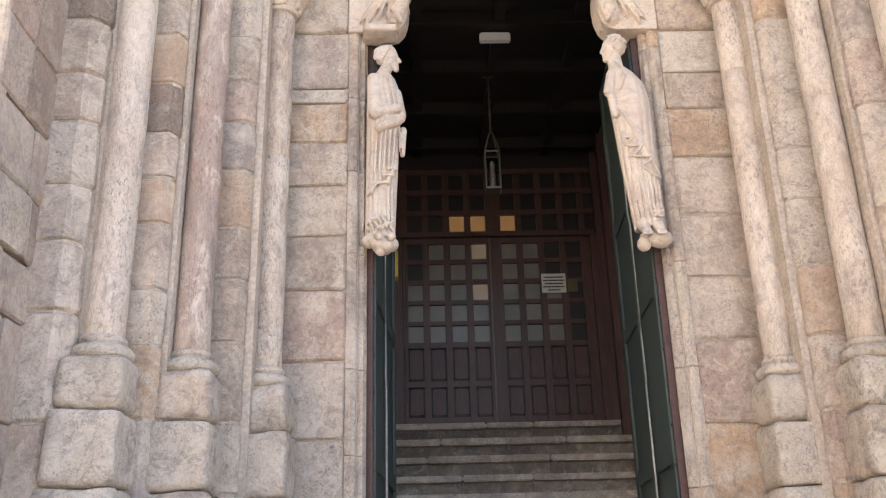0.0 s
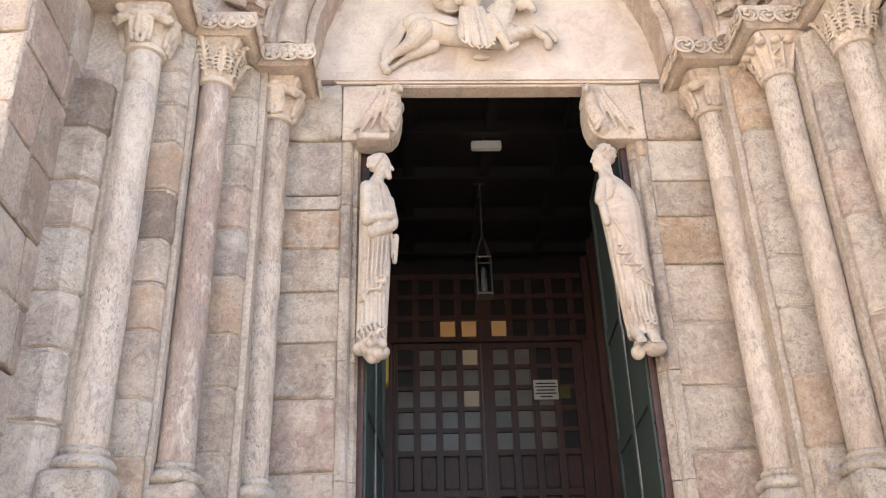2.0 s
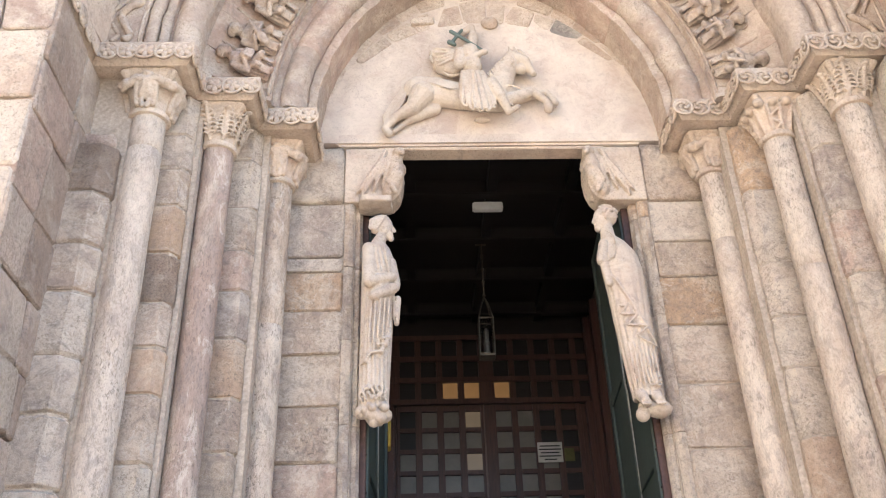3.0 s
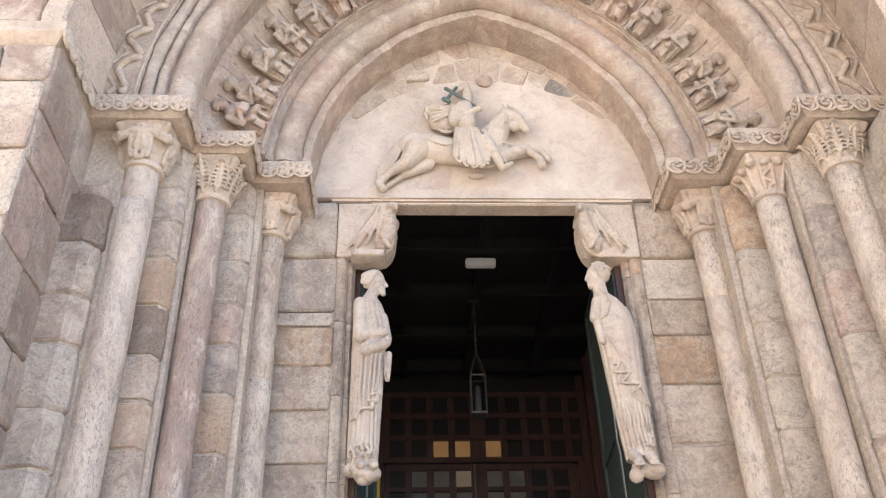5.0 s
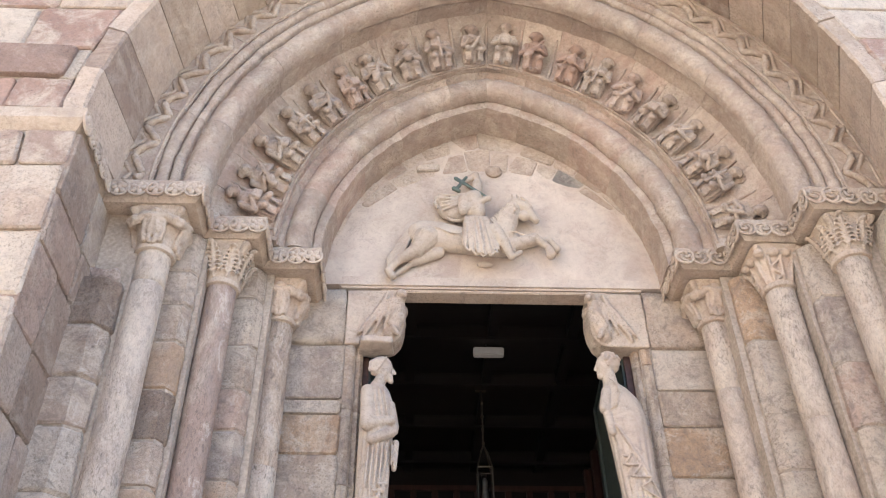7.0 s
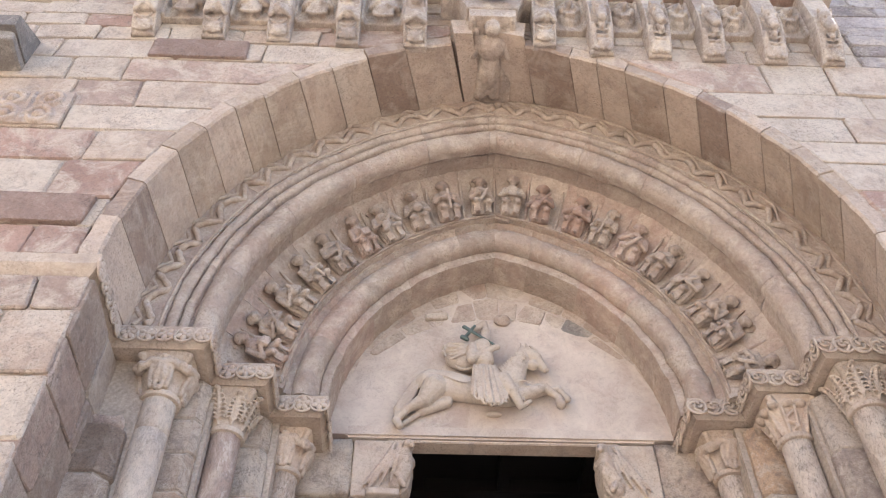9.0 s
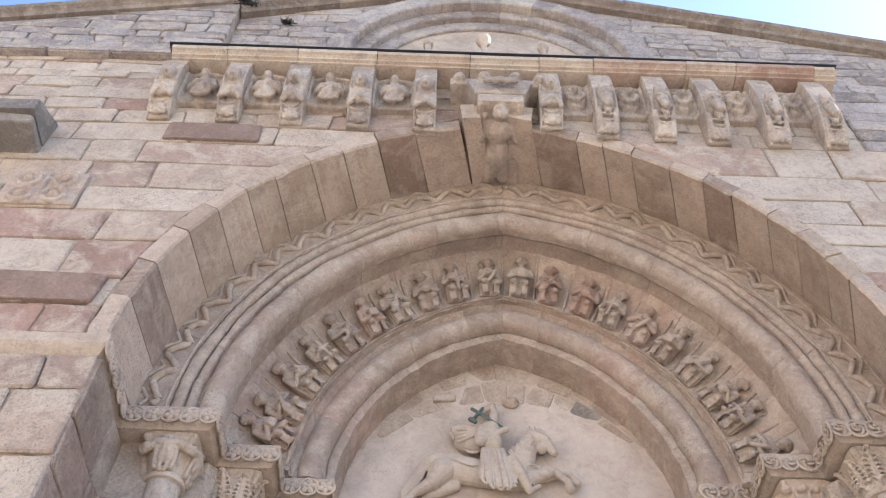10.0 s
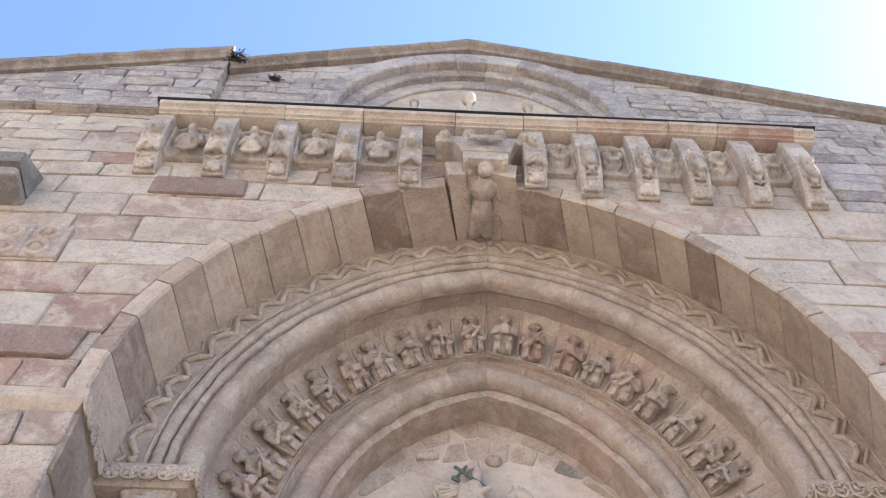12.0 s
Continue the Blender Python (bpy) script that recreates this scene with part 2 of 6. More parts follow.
def slab_stone(name, quad, depth, mat, parent, frame_of, proud=0.0, cham=0.012):
    """A stone seen on one face: a four-cornered outline in a wall's plane, its arrises worn off."""
    quad = [Vector(q) for q in quad]
    mid = sum(quad, Vector((0, 0))) / 4
    outline = []
    for i, q in enumerate(quad):
        for other in (quad[i - 1], quad[(i + 1) % 4]):
            w = other - q
            outline.append(q + w.normalized() * min(random.uniform(0.006, 0.03), w.length * 0.3))
    tilt = (random.uniform(-0.010, 0.010), random.uniform(-0.010, 0.010))
    size = max((q - mid).length for q in quad) + 1e-6
    verts = []
    for shrink, d in ((0.0, -depth), (0.0, proud - cham * 0.8), (cham, proud)):
        for q in outline:
            w = mid - q
            p = q + w.normalized() * min(shrink * random.uniform(0.7, 1.5), w.length * 0.4)
            lean = ((q - mid).x * tilt[0] + (q - mid).y * tilt[1]) / size if d > -depth else 0
            verts.append(frame_of(p.x, p.y, d + lean))
    faces = [tuple(range(16, 24))]
    for k in (0, 8):
        for i in range(8):
            j = (i + 1) % 8
            faces.append((k + i, k + j, k + 8 + j, k + 8 + i))
    return raw(name, verts, faces, mat, parent)


def front_of(y):
    return lambda u, v, d: (u, y - d, v)


def side_of(x, sign):
    return lambda u, v, d: (x + sign * d, u, v)


def ashlar(parent, mat, frame_of, u0, u1, v0, v1, rise=(0.24, 0.36), length=(0.35, 0.8), gap=0.006, depth=0.12, left=None, right=None, proud=0.006, rough_joint=0.006, name="stone", courses=None):
    """Courses of stones over a rectangle; left(v), right(v) cut the courses at a slope."""
    made, v = [], v0
    while v < v1 - 0.02:
        h = random.uniform(*rise)
        top = v + h if v1 - (v + h) > rise[0] * 0.6 else v1
        if courses:
            top = min((z for z in courses if z > v + 0.01), default=v1)
        la, lb = (left(v), left(top)) if left else (u0, u0)
        ra, rb = (right(v), right(top)) if right else (u1, u1)
        ends = [(la, lb)]
        u = max(la, lb)
        stop = min(ra, rb)
        while True:
            u += random.uniform(*length)
            if u > stop - length[0] * 0.7:
                break
            lean = random.uniform(-0.012, 0.012)
            ends.append((u + lean, u - lean))
        ends.append((ra, rb))
        for (a0, a1), (b0, b1) in zip(ends, ends[1:]):
            if b0 - a0 < 0.03 and b1 - a1 < 0.03:
                continue
            j = lambda: random.uniform(-rough_joint, rough_joint)
            q = [(a0 + gap + j(), v + gap + j()), (max(b0 - gap, a0 + 2 * gap) + j(), v + gap + j()), (max(b1 - gap, a1 + 2 * gap) + j(), top - gap + j()), (a1 + gap + j(), top - gap + j())]
            made.append(slab_stone(name, q, depth, mat, parent, frame_of, proud + random.uniform(-0.006, 0.01), random.uniform(0.008, 0.02)))
        v = top
    return made


def prism_stone(name, plan, z0, z1, mat, parent, cham=0.012, gap=0.004):
    """A block with the given outline in plan, its top and bottom edges worn."""
    plan = [Vector(p) for p in plan]
    n = len(plan)
    mid = sum(plan, Vector((0, 0))) / n
    wear = 0.0 if cham < 0.006 else 0.006
    levels = [(z0 + gap, cham), (z0 + gap + cham, 0), (z0 * 0.65 + z1 * 0.35, 0), (z0 * 0.35 + z1 * 0.65, 0), (z1 - gap - cham, 0), (z1 - gap, cham)]
    verts = []
    for z, s in levels:
        for p in plan:
            q = p + (mid - p).normalized() * (s * random.uniform(0.7, 1.3) if wear else s)
            verts.append((q.x + random.uniform(-wear, wear), q.y + random.uniform(-wear, wear), z + random.uniform(-wear, wear) * 0.6))
    k_n = len(levels)
    faces = [tuple(range(n))[::-1], tuple(range((k_n - 1) * n, k_n * n))]
    for k in range(k_n - 1):
        for i in range(n):
            j = (i + 1) % n
            faces.append((k * n + i, k * n + j, (k + 1) * n + j, (k + 1) * n + i))
    return raw(name, verts, faces, mat, parent)


# ---- the pointed arch: two arcs, each with its centre past the middle ----
SPRING, OFF = 5.82, 0.47


def arch_point(s, w, cx=-0.02):
    """A point of the arch of half span s; w runs from -1 (left foot) over 0 (point) to 1."""
    r = s + OFF
    top = math.acos(OFF / r)
    a = (1 - abs(w)) * top
    x = r * math.cos(a) - OFF
    return (cx + (x if w > 0 else -x), SPRING + r * math.sin(a))


def ring(name, profile, mat, parent, w0, w1, steps=8, cx=-0.02, gap=0.0015, smooth=False, label=""):
    """One voussoir: a profile of (s, y) points drawn along the arch from w0 to w1, closed at its ends."""
    n, verts, faces = len(profile), [], []
    for k in range(steps + 1):
        w = w0 + gap + (w1 - w0 - 2 * gap) * k / steps
        for s, y, *own in profile:
            x, z = arch_point(s, w, own[0] if own else cx)
            wv = noise.noise_vector(Vector((x, y, z)) * 5.0) * 0.012 + noise.noise_vector(Vector((x, y, z)) * 15.0) * 0.009
            verts.append((x + wv.x, y + wv.y, z + wv.z))
    for k in range(steps):
        for i in range(n):
            j = (i + 1) % n
            faces.append((k * n + i, k * n + j, (k + 1) * n + j, (k + 1) * n + i))
    faces += [tuple(range(n)), tuple(range(steps * n, (steps + 1) * n))[::-1]]
    bm = bmesh.new()
    vs = [bm.verts.new(v) for v in verts]
    for f in faces:
        bm.faces.new([vs[i] for i in f])
    ob = part(name, bm, mat, parent, label)
    if smooth:
        ob.data.shade_smooth()
        ob.data.set_sharp_from_angle(angle=radians(38))
    return ob

# ---- large structure: ground, landing, walls ----
FRONT = 3.80          # the facade's face
LAND = 1.50           # the landing before the door
ground = box_part("ground", (-300, 300, -300, 300, -0.4, 0.0), M_GROUND, None, "", 0)
tagged(ground, "pale stone street paving in front of the church", "ground", "", "structure")
landing = thing("landing", "worn stone landing and steps up to the church portal", "steps", "", "structure")
for i in range(9):
    box_part("step", (-4.6, 4.6, 0.95 + 0.3 * i, 9.0, LAND * i / 9 + (0 if i else -0.05), LAND * (i + 1) / 9), M_STEP, landing)
# added wall out of view: throws warm reflected sun on the facade
opposite = box_part("bounce_wall_opposite", (-40, 40, -24, -23, -0.2, 9), M_PLASTER, None, "", 0)
tagged(opposite, "added unseen cream wall that reflects sunlight onto the church front", "wall", "", "structure")

# second added wall, never in view: reflects sun toward the right jambs
side_bounce = box_part("bounce_wall_side", (-12, -11, -24, 0.5, -0.2, 12), M_PLASTER, None, "", 0)
tagged(side_bounce, "added unseen cream wall that reflects sunlight onto the right jambs", "wall", "", "structure")

# backing masonry, set behind the faces of the stones
core = thing("wall_portal", "stepped granite jamb walls of the church portal", "wall", "", "structure")
for sx in (-1, 1):
    for dims in ((2.70, 3.6, 4.00, 6.4, 0.0, 9.5), (2.35, 2.71, 4.55, 6.4, 0.0, 5.70), (1.99, 2.36, 4.80, 6.4, 0, 5.70), (1.60, 2.0, 5.15, 6.4, 0, 5.70), (1.02, 1.61, 5.513, 6.1, 0, 5.70)):
        x0, x1 = sorted((sx * dims[0], sx * dims[1]))
        box_part("masonry_core", (x0, x1, *dims[2:]), M_MORTAR, core, "", 0)

facade = thing("wall_front", "granite ashlar front wall of the church", "wall", "", "structure")
# mortar behind the facade stones, round the arch
HOOD_CX, HOOD_OUT, HOOD_IN = -0.12, 2.64, 2.50


def hood_x(z, side, s=HOOD_OUT):
    r = s + OFF
    h = max(0.0, z - SPRING)
    x = max(0.0, math.sqrt(max(0, r * r - h * h)) - OFF)
    return HOOD_CX + side * x


for side in (-1, 1):
    verts, faces, n = [], [], 24
    for k in range(n + 1):
        z = 0.0 if k == 0 else SPRING + (8.86 - SPRING) * (k - 1) / (n - 1)
        for y in (FRONT + 0.014, FRONT + 0.5):
            verts += [(hood_x(z, side) + (0.16 if side > 0 else -0.02), y, z), (side * 8.2, y, z)]
    for k in range(n):
        b = 4 * k
        faces += [(b, b + 1, b + 5, b + 4), (b + 2, b + 6, b + 7, b + 3), (b, b + 4, b + 6, b + 2), (b + 1, b + 3, b + 7, b + 5)]
    raw("masonry_core", verts, faces, M_MORTAR, facade)
box_part("masonry_core", (-8.2, 8.2, FRONT + 0.014, FRONT + 0.5, 8.86, 10.2), M_MORTAR, facade, "", 0)

# upper wall under the gable, and the church behind it
UP = 4.15
AX, AZ, SL = -0.10, 12.98, 0.355
upper = thing("wall_gable", "grey granite gable wall above the portal cornice", "wall", "", "structure")
raw("masonry_core", [(x, y, z) for y in (UP + 0.014, UP + 0.5) for x, z in ((-9, 9.2), (9, 9.2), (9, AZ - SL * 9), (AX, AZ), (-9, AZ - SL * 9))],
    [(0, 1, 2, 3, 4), (9, 8, 7, 6, 5), (0, 5, 6, 1), (1, 6, 7, 2), (2, 7, 8, 3), (3, 8, 9, 4), (4, 9, 5, 0)], M_MORTAR, upper)
nave = raw("nave", [(x, y, z) for y in (6.5, 30) for x, z in ((-8.5, 0), (8.5, 0), (8.5, AZ - SL * 8.5 - 0.4), (AX, AZ - 0.4), (-8.5, AZ - SL * 8.5 - 0.4))],
           [(9, 8, 7, 6, 5), (1, 6, 7, 2), (2, 7, 8, 3), (3, 8, 9, 4), (4, 9, 5, 0), (2, 3, 4)], M_MORTAR)
tagged(nave, "church nave behind the gable wall", "building", "", "structure")
box_part("masonry_core", (-8.4, 8.4, 4.25, 6.6, 9.0, 9.9), M_MORTAR, upper, "", 0)
for sx in (-1, 1):
    x0, x1 = sorted((sx * 3.5, sx * 8.4))
    box_part("masonry_core", (x0, x1, 4.25, 6.6, 0, 9.2), M_MORTAR, upper, "", 0)

# ---- columns and stepped jambs ----
COLS = ((2.275, 4.61, 0.108), (1.90, 4.945, 0.100), (1.555, 5.355, 0.096))


def lathe(name, prof, at, mat, parent, seg=28, wob=0.0, label=""):
    verts, faces, m = [], [], len(prof)
    for r, z in prof:
        for i in range(seg):
            a = 2 * math.pi * i / seg
            k = 1 + wob * noise.noise((math.cos(a) * 1.5 + at[0] * 7, math.sin(a) * 1.5, z * 3))
            verts.append((at[0] + r * k * math.cos(a), at[1] + r * k * math.sin(a), z))
    for k in range(m - 1):
        for i in range(seg):
            j = (i + 1) % seg
            faces.append((k * seg + i, k * seg + j, (k + 1) * seg + j, (k + 1) * seg + i))
    faces += [tuple(range(seg))[::-1], tuple(range((m - 1) * seg, m * seg))]
    ob = raw(name, verts, faces, mat, parent, label)
    ob.data.shade_smooth()
    ob.data.set_sharp_from_angle(angle=radians(50))
    return ob


def worn_block(name, x0, x1, y0, y1, z0, z1, mat, parent, bevel=0.03, label=""):
    bm = bmesh.new()
    box(bm, x0, x1, y0, y1, z0, z1)
    bmesh.ops.subdivide_edges(bm, edges=bm.edges[:], cuts=7, use_grid_fill=True)
    c = Vector(((x0 + x1) / 2, (y0 + y1) / 2, (z0 + z1) / 2))
    hs = Vector(((x1 - x0) / 2, (y1 - y0) / 2, (z1 - z0) / 2))
    for v in bm.verts:
        d = v.co - c
        core_ = Vector([max(-hs[i] + bevel, min(hs[i] - bevel, d[i])) for i in range(3)])
        out = d - core_
        if out.length > 1e-6:
            out = out.normalized() * bevel
        v.co = c + core_ + out
        v.co += noise.noise_vector(v.co * 6) * 0.018 + noise.noise_vector(v.co * 17) * 0.009
    ob = part(name, bm, mat, parent, label, True)
    return ob


NECK, CAPTOP, ABTOP = 5.36, 5.655, SPRING
columns = []
for side in (-1, 1):
    for k, (cx, cy, r) in enumerate(COLS):
        x = side * cx
        NECK = 5.36 + (0.05 if side > 0 else 0.0)
        col = thing("column", ["round granite column with a carved capital and a block base, beside the reveal", "pinkish granite column with a carved capital, in the middle of the jamb" if side < 0 else "pale beige granite column with a fluted capital, in the middle of the jamb", "slender mottled granite column with a carved capital, beside the door"][k], "column", "columns of the portal")
        columns.append((col, x, cy, r, side, k, NECK))
        w = r + 0.075
        worn_block("plinth", x - w, x + w, cy - w - 0.02, cy + w, 2.09, 2.46, M_BASE, col, 0.035)
        worn_block("plinth", x - w - 0.01, x + w + 0.01, cy - w - 0.03, cy + w, LAND, 2.085, M_BASE, col, 0.03)
        worn_block("base", x - w + 0.012, x + w - 0.012, cy - w + 0.01, cy + w, 2.462, 2.74, M_BASE, col, 0.06)
        rb = r + 0.045
        lathe("base_moulding", [(rb - 0.02, 2.73), (rb + 0.012, 2.75), (rb + 0.016, 2.775), (rb - 0.004, 2.80), (r + 0.012, 2.815), (r + 0.022, 2.83), (r + 0.016, 2.848), (r, 2.86)], (x, cy), M_BASE, col)
        cuts = [2.855, NECK]
        if k == 2:
            cuts = [2.855, 4.55 + 0.3 * side, NECK]
        elif side < 0 and k == 0:
            cuts = [2.855, 5.10, NECK]
        elif side > 0:
            cuts = [2.855, 4.2 + 0.2 * k, NECK]
        for z0, z1 in zip(cuts, cuts[1:]):
            m = max(4, int((z1 - z0) / 0.16))
            prof = [(r - 0.006, z0), (r, z0 + 0.008)] + [(r * (1 + 0.012 * noise.noise((x, cy, z0 + i))), z0 + (z1 - z0) * i / m) for i in range(1, m)] + [(r, z1 - 0.008), (r - 0.006, z1)]
            lathe("shaft", prof, (x, cy), M_SHAFT_PALE if side > 0 or k == 0 else M_SHAFT_PINK if k == 1 else M_SHAFT, col, 28, 0.055)
        lathe("neck_ring", [(r - 0.01, NECK - 0.03), (r + 0.02, NECK - 0.02), (r + 0.026, NECK), (r + 0.018, NECK + 0.016), (r - 0.01, NECK + 0.02)], (x, cy), M_CARVED, col)


def heights(z0, z1, lo, hi):
    out = [z0]
    while z1 - out[-1] > hi:
        out.append(out[-1] + random.uniform(lo, hi))
    return out + [z1]


P0_CUTS = {-1: (1.5, 2.0, 2.40, 2.96, 3.34, 3.67, 4.05, 4.35, 4.70, 5.06), 1: (1.5, 2.1, 2.6, 3.1, 3.5, 3.9, 4.4, 4.75, 5.06)}
PIER_CUTS = {(-1, True): (1.5, 2.0, 2.45, 2.85, 3.16, 3.55, 3.83, 4.11, 4.44, 4.78, 5.06, 5.32, 5.655), (-1, False): (1.5, 2.1, 2.5, 2.95, 3.33, 3.66, 4.04, 4.37, 4.67, 5.0, 5.38, 5.655),
             (1, True): (1.5, 2.0, 2.6, 3.2, 3.6, 4.25, 4.7, 5.2, 5.655), (1, False): (1.5, 2.1, 2.5, 2.93, 3.36, 3.80, 4.15, 4.53, 5.1, 5.655)}
ODD_STONES = {(-1, True, 4.11): M_DARKSTONE, (-1, True, 4.44): M_ORANGE, (-1, True, 3.55): M_ORANGE, (-1, False, 3.66): M_ORANGE, (1, False, 2.93): M_ORANGE}
WALL_CUTS = {-1: (2.0, 2.45, 2.93, 3.39, 3.76, 4.12, 4.44, 4.74, 4.85, 5.30), 1: (2.0, 2.5, 3.02, 3.44, 3.87, 4.30, 4.66, 4.95, 5.30)}
for side in (-1, 1):
    S = lambda pts: [(side * x, y) for x, y in pts]
    for plan in ([(2.78, 4.436), (2.477, 4.436), (2.40, 4.508), (2.40, 4.74), (2.78, 4.74)], [(2.30, 4.713), (2.063, 4.713), (2.028, 4.763), (2.028, 5.1), (2.30, 5.1)], [(1.94, 5.073), (1.693, 5.073), (1.658, 5.123), (1.658, 5.45), (1.94, 5.45)]):
        prism_stone("masonry_core", S(plan), LAND, 5.05 if plan[0][0] > 2.5 else 5.64, M_MORTAR, core, 0.001, 0.0)
    # outermost pilaster with its sloped cap
    for z0, z1 in (lambda h: zip(h, h[1:]))(P0_CUTS[side]):
        prism_stone("stone", S([(2.80, 4.42), (2.47, 4.42), (2.385, 4.50), (2.385, 4.75), (2.80, 4.75)]), z0, z1, M_DARKSTONE if z0 > 4.6 and side < 0 else M_JAMB, core, 0.018)
    x0, x1 = sorted((side * 2.80, side * 2.42))
    worn_block("stone", x0, x1, 4.50, 4.8, 5.06, 5.20, M_JAMB, core, 0.05)
    x0, x1 = sorted((side * 2.72, side * 2.25))
    worn_block("stone", x0, x1, 4.60, 4.9, 5.19, 5.66, M_JAMB, core, 0.012)
    for (a, b, y0, y1) in ((2.30, 2.015, 4.70, 4.94), (1.94, 1.645, 5.06, 5.30)):
        cuts = PIER_CUTS[side, a > 2]
        for z0, z1 in zip(cuts, cuts[1:]):
            odd = ODD_STONES.get((side, a > 2, z0), M_JAMB)
            prism_stone("stone", S([(a, y0), (b + 0.05, y0), (b, y0 + 0.06), (b, y1 + 0.2), (a, y1 + 0.2)]), z0, z1, odd, core, 0.014)
    # wall beside the door, with its bead, and the inner jamb
    x0, x1 = sorted((side * 1.60, side * 1.09))
    ashlar(core, M_JAMB, front_of(5.50), x0, x1, LAND, 5.30, (0.24, 0.42), (0.34, 0.60), 0.005, 0.15, courses=WALL_CUTS[side])
    for z0, z1 in (lambda h: zip(h, h[1:]))(heights(LAND, 5.30, 0.5, 0.9)):
        prism_stone("stone", S([(1.092, 5.495), (1.06, 5.485), (1.03, 5.50), (1.015, 5.535), (0.985, 5.53), (0.965, 5.56), (0.967, 5.585), (1.016, 5.592), (1.016, 6.05), (1.092, 6.05)]), z0, z1, M_JAMB, core, 0.004, 0.002)
    # reveal between the facade and the columns
    if side < 0:
        ashlar(core, M_REVEAL, side_of(-2.62, 1), FRONT, 4.62, 0.0, 5.655, (0.3, 0.5), (0.3, 0.55), 0.005, 0.1)
    else:
        ashlar(core, M_JAMB, side_of(2.45, -1), FRONT, 4.62, 0.0, 5.655, (0.3, 0.5), (0.3, 0.55), 0.005, 0.1)

# ---- impost course ----
IMPOST = [(3.6, 3.76), (2.585, 3.76), (2.585, 4.37), (1.985, 4.37), (1.985, 4.71), (1.62, 4.71), (1.62, 5.03), (1.27, 5.03), (1.27, 5.55)]


def mitred(name, path, profile, mat, parent, label=""):
    """A moulding along a path with square corners; profile of (out, z), out toward the viewer's side of the path."""
    verts, faces, n = [], [], len(profile)
    path = [Vector(p) for p in path]
    for k, p in enumerate(path):
        dirs = []
        if k > 0:
            dirs.append((p - path[k - 1]).normalized())
        if k < len(path) - 1:
            dirs.append((path[k + 1] - p).normalized())
        outs = [Vector((d.y, -d.x)) for d in dirs]
        o = outs[0] if len(outs) == 1 else (outs[0] + outs[1]) / (1 + outs[0].dot(outs[1]))
        verts += [(*(p + o * d), z) for d, z in profile]
    for k in range(len(path) - 1):
        for i in range(n):
            j = (i + 1) % n
            faces.append((k * n + i, (k + 1) * n + i, (k + 1) * n + j, k * n + j))
    faces += [tuple(range(n)), tuple(range((len(path) - 1) * n, len(path) * n))[::-1]]
    bm = bmesh.new()
    vs = [bm.verts.new(v) for v in verts]
    for f in faces:
        bm.faces.new([vs[q] for q in f])
    return part(name, bm, mat, parent, label)


AB_PROF = [(-0.28, CAPTOP), (-0.05, CAPTOP), (-0.035, CAPTOP + 0.02), (-0.012, CAPTOP + 0.05), (0, CAPTOP + 0.07), (0, ABTOP - 0.014), (-0.012, ABTOP), (-0.28, ABTOP)]
imposts = []
for side in (-1, 1):
    imp = thing("impost", "projecting granite impost course carved with scrolls above the capitals", "impost", "imposts", "structure")
    imposts.append(imp)
    path = [(side * x, y) for x, y in (IMPOST if side < 0 else IMPOST[1:])]
    if side > 0:
        path = path[::-1]
    runs = [path]
    for run in runs:
        mitred("impost_block", run, [(d, z + (0.055 if side > 0 else 0)) for d, z in AB_PROF], M_CARVED, imp)

# ---- archivolts ----
def rounded(s0, y0, r, a0, a1, n=8):
    return [(s0 + r * math.cos(radians(a0 + (a1 - a0) * i / n)), y0 + r * math.sin(radians(a0 + (a1 - a0) * i / n))) for i in range(n + 1)]


# angles: 0 points outward from the arch, -90 toward the viewer, 180 inward
PROF_OUTER = [(2.66, 4.75), (2.66, 4.43), (2.33, 4.43), (2.325, 4.455)] + rounded(2.285, 4.455, 0.04, -10, -180, 5) + [(2.243, 4.512)] + rounded(2.205, 4.475, 0.034, 0, -180, 5) + [(2.168, 4.545)] + rounded(2.07, 4.53, 0.095, -20, -205, 10) + [(1.982, 4.585), (2.03, 4.635), (2.03, 4.80), (2.2, 4.80)]
PROF_FIG = [(2.15, 5.1), (2.10, 4.77), (2.03, 4.77), (2.0, 4.80), (1.93, 4.86), (1.80, 4.93), (1.68, 4.965), (1.60, 4.96), (1.57, 4.975), (1.57, 5.1)]
PROF_INNER = [(1.70, 5.4), (1.60, 5.04), (1.58, 5.02), (1.555, 5.02), (1.54, 5.05)] + rounded(1.44, 5.125, 0.105, -35, -196, 12) + [(1.332, 5.150), (1.275, 5.17), (1.27, 5.22), (1.27, 5.52), (1.6, 5.52)]
rings = []
for name, prof, mat, cuts, label in (("archivolt", PROF_OUTER, M_ARCH, 10, "outermost moulded archivolt with a carved zigzag band"),
                                     ("archivolt", PROF_FIG, M_ARCH, 20, "archivolt lined with small seated figures in relief"),
                                     ("archivolt", PROF_INNER, M_ARCH, 9, "innermost archivolt with a thick roll moulding")):
    a = thing(name, label, "arch", "archivolts", "structure")
    rings.append(a)
    ws = [-1 + 2 * i / cuts + (random.uniform(-0.25, 0.25) / cuts if 0 < i < cuts and cuts != 20 else 0) for i in range(cuts + 1)]
    for w0, w1 in zip(ws, ws[1:]):
        if w0 < -1e-4 and w1 > 1e-4:
            ring("voussoir", prof, mat, a, w0, 0.0, 8, gap=0.0002, smooth=True)
            ring("voussoir", prof, mat, a, 0.0, w1, 8, gap=0.0002, smooth=True)
        else:
            ring("voussoir", prof, mat, a, w0, w1, 16 if cuts < 20 else 9, gap=0.0004, smooth=True)

